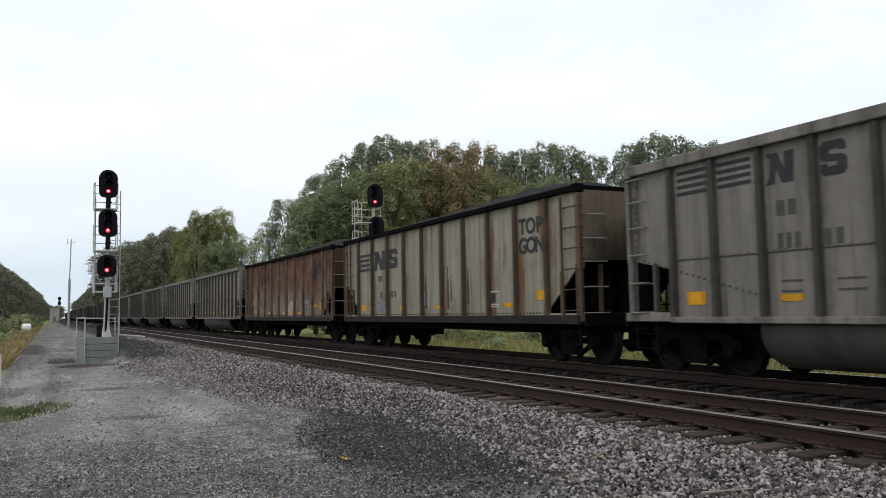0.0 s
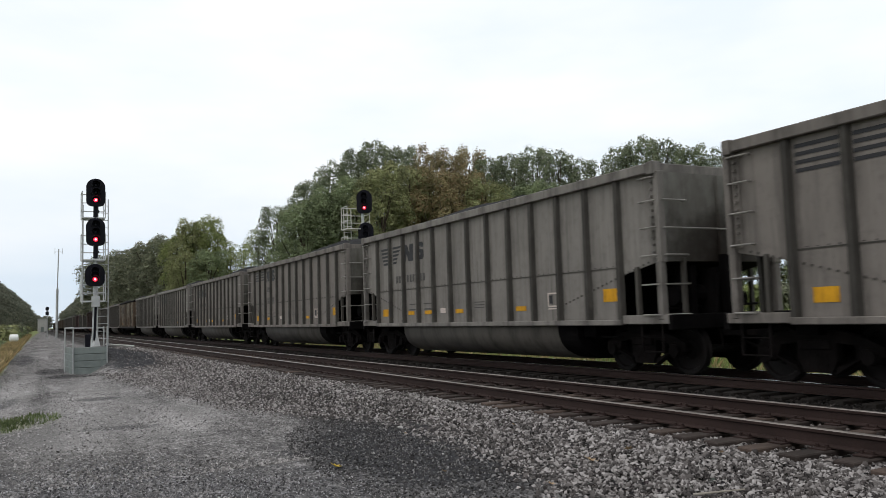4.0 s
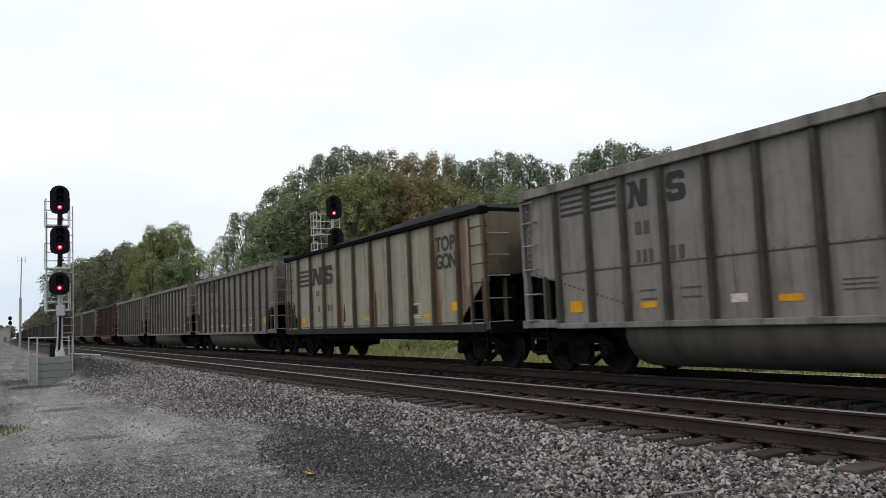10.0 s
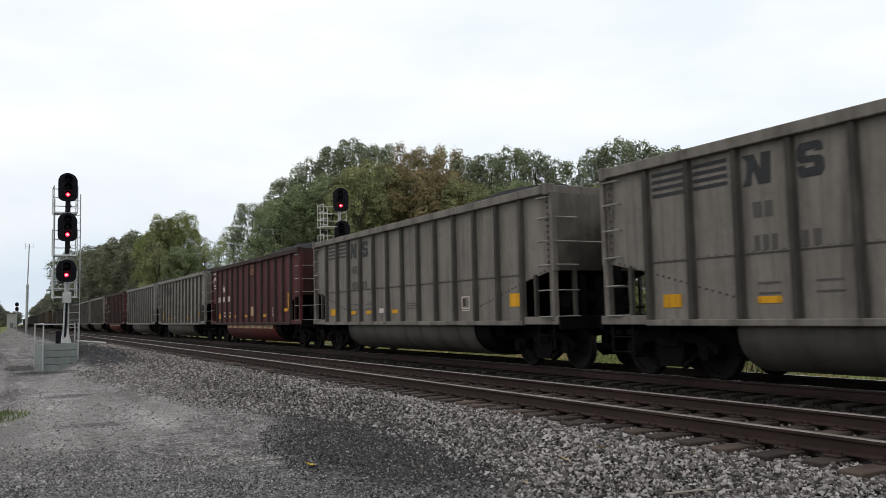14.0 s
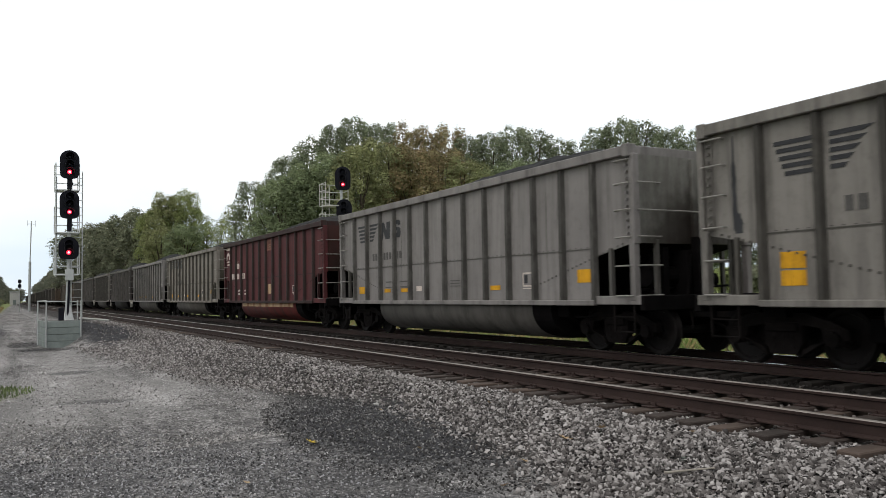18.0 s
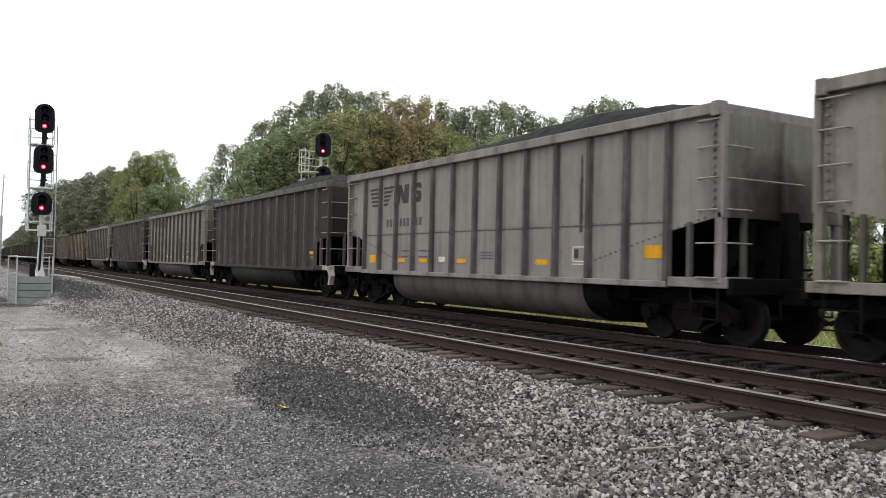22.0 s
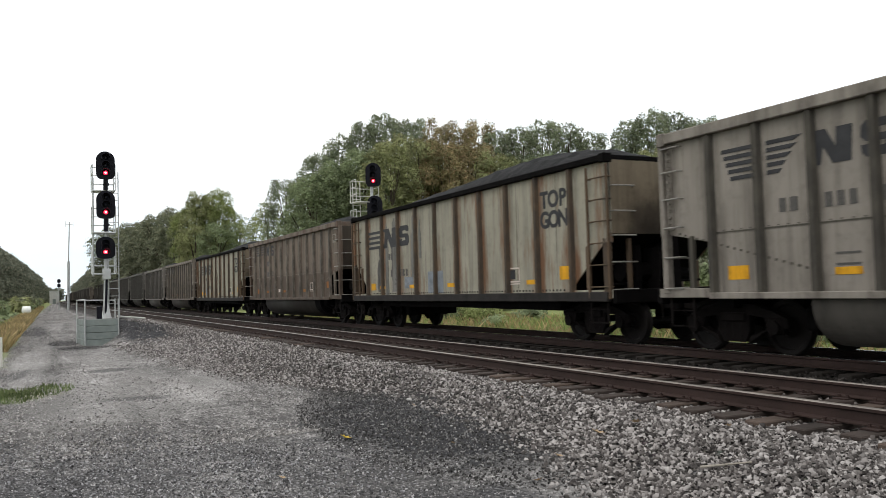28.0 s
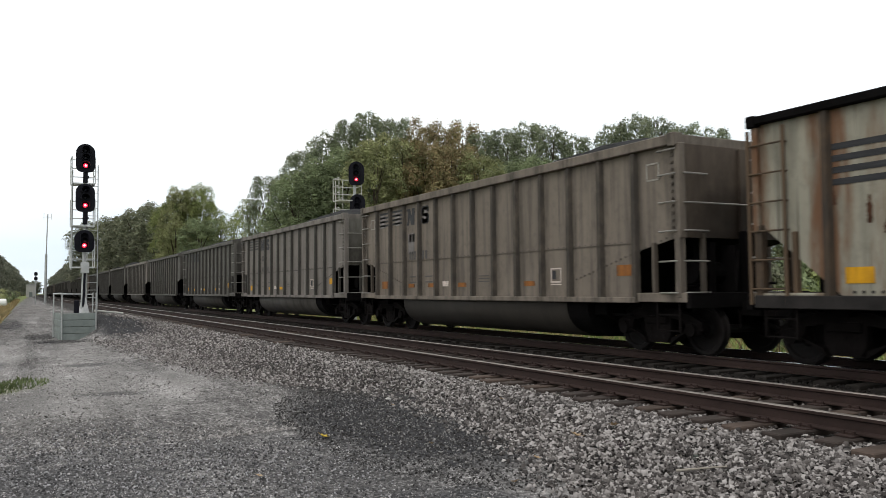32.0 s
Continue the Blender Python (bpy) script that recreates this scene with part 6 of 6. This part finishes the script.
def bush(x, y, h, w, mat, seed, label, n=700, leaf=0.16):
    r = np.random.RandomState(seed)
    lobes = [(r.uniform(-w, w) * 0.6, r.uniform(-w, w) * 0.6, h * r.uniform(0.3, 0.65), w * r.uniform(0.3, 0.5)) for _ in range(6)]
    v, f = crown_arrays(r, lobes, n, leaf)
    v[:, 2] *= np.minimum(1, h / max(0.1, v[:, 2].max()))
    v[:, 2] = np.maximum(v[:, 2], 0.0)
    o = tagged(new("bush"), label, "bush", "shrubs and bushes")
    put("foliage", raw("foliage", v, f, mat), o)
    b = Mesh()
    for q in range(5):
        b.rod((0, 0, -0.1), (r.uniform(-w, w) * 0.5, r.uniform(-w, w) * 0.5, h * 0.6), 0.03, 5, 0.01)
    put("stem", b.data("stem", BARK), o)
    o.location = (x, y, float(height(x, y)))


for k in range(44):
    y = 58 + k * 6.6
    w = rt.uniform(1.5, 2.3)
    edge = 0.0115 * y - 2.35 - w * 0.6 - rt.uniform(0, 0.6)
    if y < 106:
        bush(edge - 0.45, y, rt.uniform(0.6, 0.95), w, (DEEP, GREEN)[k % 2], 400 + k, "low green weeds and brambles at the roadside")
    bush(edge - (1.9 if y < 106 else 0), y, rt.uniform(2.2, 3.3) * (0.6 if y < 80 else 1.0), w, (GREEN, DEEP, OLIVE)[k % 3], 100 + k, "green leafy bush at the roadside")
for k in range(30):
    az, d = radians(14 + k * 2.0 + rt.uniform(-0.5, 0.5)), rt.uniform(70, 76)
    bush(d * math.sin(az), d * math.cos(az), rt.uniform(4.5, 6.5), rt.uniform(2.6, 3.4), (DEEP, GREEN, YGREEN)[k % 3], 200 + k, "tall leafy shrub at the foot of the wood", 2600, 0.17)
for k in range(14):
    bush(24 + rt.uniform(0, 6), 14 + k * 5.0 + rt.uniform(-1, 1), rt.uniform(1.0, 2.2), rt.uniform(1.2, 2.2), (YGREEN, GREEN)[k % 2], 140 + k, "bush at the edge of the field", 1500, 0.08)


def blades(name, n, place, h, mat, seed, label, wide=0.012):
    r = np.random.RandomState(seed)
    x, y = place(r, n)
    n = len(x)
    z = height(x, y)
    hh = h[0] + (h[1] - h[0]) * r.rand(n)
    a = r.rand(n) * 6.28
    lx, ly = r.randn(n) * hh * 0.35, r.randn(n) * hh * 0.35
    w = wide * (0.6 + 0.8 * r.rand(n))
    dx, dy = np.cos(a) * w, np.sin(a) * w
    v = np.stack([np.stack([x - dx, y - dy, z], 1), np.stack([x + dx, y + dy, z], 1), np.stack([x + dx * .7 + lx * .4, y + dy * .7 + ly * .4, z + hh * .6], 1), np.stack([x + lx, y + ly, z + hh], 1)], 1)
    return tagged(new(name, raw(name, v.reshape(-1, 3), np.arange(4 * n).reshape(n, 4), mat)), label, "grass", kind="stuff")


blades("verge_grass", 2200, lambda r, n: (lambda a, d: (-0.65 + 1.05 * d * np.cos(a), 17.7 + 1.1 * d * np.sin(a) + 0.6 * d * np.cos(a)))(6.28 * r.rand(n), 1.25 * r.rand(n)), (0.03, 0.1), VERGE, 7, "low streak of green grass at the lot's edge")
blades("dry_grass", 15000, lambda r, n: (lambda y: (-1.05 + 0.0118 * (y - 35) - (1.0 + 0.008 * (y - 35)) * r.rand(n) ** 0.8, y))(34 + 190 * r.rand(n) ** 1.5), (0.15, 0.7), STRAW, 8, "tall dry orange-brown grass along the road", 0.03)
blades("road_edge_grass", 5000, lambda r, n: (lambda y: (-2.4 - 3 * r.rand(n), y))(22 + 60 * r.rand(n)), (0.1, 0.5), GRASS, 9, "green weeds along the road", 0.02)
blades("field_grass", 26000, lambda r, n: (15.2 + 14 * r.rand(n) ** 1.3, 4 + 56 * r.rand(n)), (0.12, 0.5), GRASS, 10, "rough green grass beyond the tracks", 0.013)
blades("field_straw", 7000, lambda r, n: (15.0 + 13 * r.rand(n) ** 1.2, 4 + 56 * r.rand(n)), (0.2, 0.7), STRAW, 11, "dry stalks in the grass beyond the tracks", 0.009)
for k in range(16):
    bush(19.5 + rt.uniform(0, 6), 6 + k * 3.2 + rt.uniform(-1, 1), rt.uniform(0.7, 1.5), rt.uniform(0.7, 1.4), (GREEN, YGREEN, YGREEN)[k % 3], 300 + k, "low shrub in the rough grass beyond the tracks", 500, 0.07)


# a leafless shrub leaning out of the ditch behind the train
shrub = tagged(new("bare_shrub"), "leafless twiggy shrub in the grass beyond the tracks", "shrub")
rb = random.Random(11)
for k in range(9):
    b = Mesh()
    x0, y0 = 15.7 + rb.uniform(-0.3, 0.5), 13.6 + rb.uniform(-0.9, 0.9)
    top = (x0 + rb.uniform(-0.5, 0.3), y0 + rb.uniform(-1.0, 1.0), rb.uniform(-0.1, 0.35))
    b.rod((x0, y0, -0.95), top, 0.014, 5, 0.006)
    for q in range(5):
        f = rb.uniform(0.35, 0.95)
        p = tuple(a + (c - a) * f for a, c in zip((x0, y0, -0.95), top))
        b.rod(p, (p[0] + rb.uniform(-0.25, 0.25), p[1] + rb.uniform(-0.4, 0.4), p[2] + rb.uniform(0.05, 0.35)), 0.006, 4, 0.003)
    put("branch", b.data("branch", BARK), shrub)

# ---- litter ----
def star_leaf(x, y, z, size, colour, turn, label):
    """A dry lobed leaf, slightly cupped."""
    b = Mesh()
    n = 14
    ring = [(size * (1.0 if k % 2 else 0.5) * math.cos(k * 6.283 / n), size * (0.7 if k % 2 else 0.4) * math.sin(k * 6.283 / n)) for k in range(n)]
    v = [(0, 0, 0), *[(a, c, 0.35 * math.hypot(a, c)) for a, c in ring], (0, 0, 0.003), *[(a, c, 0.35 * math.hypot(a, c) + 0.003) for a, c in ring]]
    f = [(0, 1 + (k + 1) % n, 1 + k) for k in range(n)] + [(n + 1, n + 2 + k, n + 2 + (k + 1) % n) for k in range(n)]
    b.add(v, f)
    o = tagged(new("fallen_leaf", b.data("fallen_leaf", colour)), label, "leaf", "fallen leaves")
    o.matrix_basis = pose(x, y, z, 12, 18, turn)


YLEAF = simple("yellow_leaf", (0.6, 0.42, 0.05), 0.7, vary=0.15)
TLEAF = simple("tan_leaf", (0.42, 0.3, 0.18), 0.8, vary=0.2)
star_leaf(3.26, 9.19, float(height(3.26, 9.19)) + 0.03, 0.09, YLEAF, 20, "bright yellow fallen leaf on the black grit")
for x, y, s_, a in ((8.98, 5.99, 0.09, 40), (5.43, 7.13, 0.1, 0), (5.79, 6.93, 0.08, 80), (4.66, 6.78, 0.06, 10), (6.2, 6.0, 0.05, 70), (5.0, 11.0, 0.05, 30), (3.9, 6.0, 0.05, 120), (2.0, 7.4, 0.045, 15), (4.1, 8.0, 0.045, 60), (5.9, 9.4, 0.05, 35)):
    star_leaf(x, y, max(float(height(x, y)), -0.2 if x > 8 else -9) + 0.05, s_, TLEAF, a, "dry tan oak leaf lying on the stones")
stick = tagged(new("stick", Mesh().rod((5.2, 5.38, float(height(5.2, 5.38)) + 0.06), (5.48, 5.06, float(height(5.48, 5.06)) + 0.05), 0.011, 7, 0.007).data("stick", simple("bleached_wood", (0.27, 0.245, 0.21), 0.85))), "pale broken stick lying on the ballast", "stick")
for x, y, w in ((5.31, 11.86, 0.05), (4.28, 12.29, 0.022), (4.0, 9.8, 0.02), (4.7, 9.2, 0.02)):
    o = tagged(new("pale_stone", Mesh().lathe((0, 0, 0), "z", [(-0.3 * w, 0.6 * w), (0, w), (0.35 * w, 0.75 * w), (0.5 * w, 0.3 * w)], 6).data("pale_stone", CONCRETE)), "single pale stone on the dark grit", "stone", "pale stones")
    o.matrix_basis = pose(x, y, float(height(x, y)) + 0.02, 8, 0, x * 90)


# ---- what moves ----
# the train's small surges about its even speed, in metres
SURGE_T = [0, 1, 2, 5, 6, 7, 8, 9, 10, 11, 12, 13, 16, 17, 18, 19, 25, 26, 29, 30, 31, 32]
SURGE = [-0.04, -0.22, -0.31, -0.5, -0.09, 0.04, 0.24, -0.08, 0.08, -0.01, -0.04, 0.02, 0.02, -0.1, 0.02, -0.1, -0.1, -0.02, -0.42, -0.42, -0.56, -0.42]


def motions():
    for n, car, wheels in CARS:
        def where(t):
            return LEAD + PITCH * n - SPEED * t + float(np.interp(t, SURGE_T, SURGE))
        rows = []
        for t in range(0, 33):
            y = where(t)
            slope = 2 * BEND * max(0.0, y - 60.0)
            rows.append((t, pose(FAR + float(bend(y)), y, 0, 0, 0, -math.degrees(math.atan(slope)))))
        walk(car, rows)
        if n > 28:
            continue
        # the wheels roll without slipping while their car is within sight of the near ground
        t0 = max(0.0, (LEAD + PITCH * n - 34) / SPEED)
        t1 = min(32.0, (LEAD + PITCH * n + 10) / SPEED)
        if t1 <= t0:
            continue
        f0, f1 = int(t0 * FPS), int(t1 * FPS)
        times = sorted({0.0, *[k / FPS for k in range(f0, f1 + 1)], 32.0})
        for w in wheels:
            p = w.matrix_basis.translation.copy()
            walk(w, [(t, Matrix.Translation(p) @ Matrix.Rotation((min(max(t, f0 / FPS), f1 / FPS) - f0 / FPS) * SPEED / 0.46, 4, "X")) for t in times])


motions()
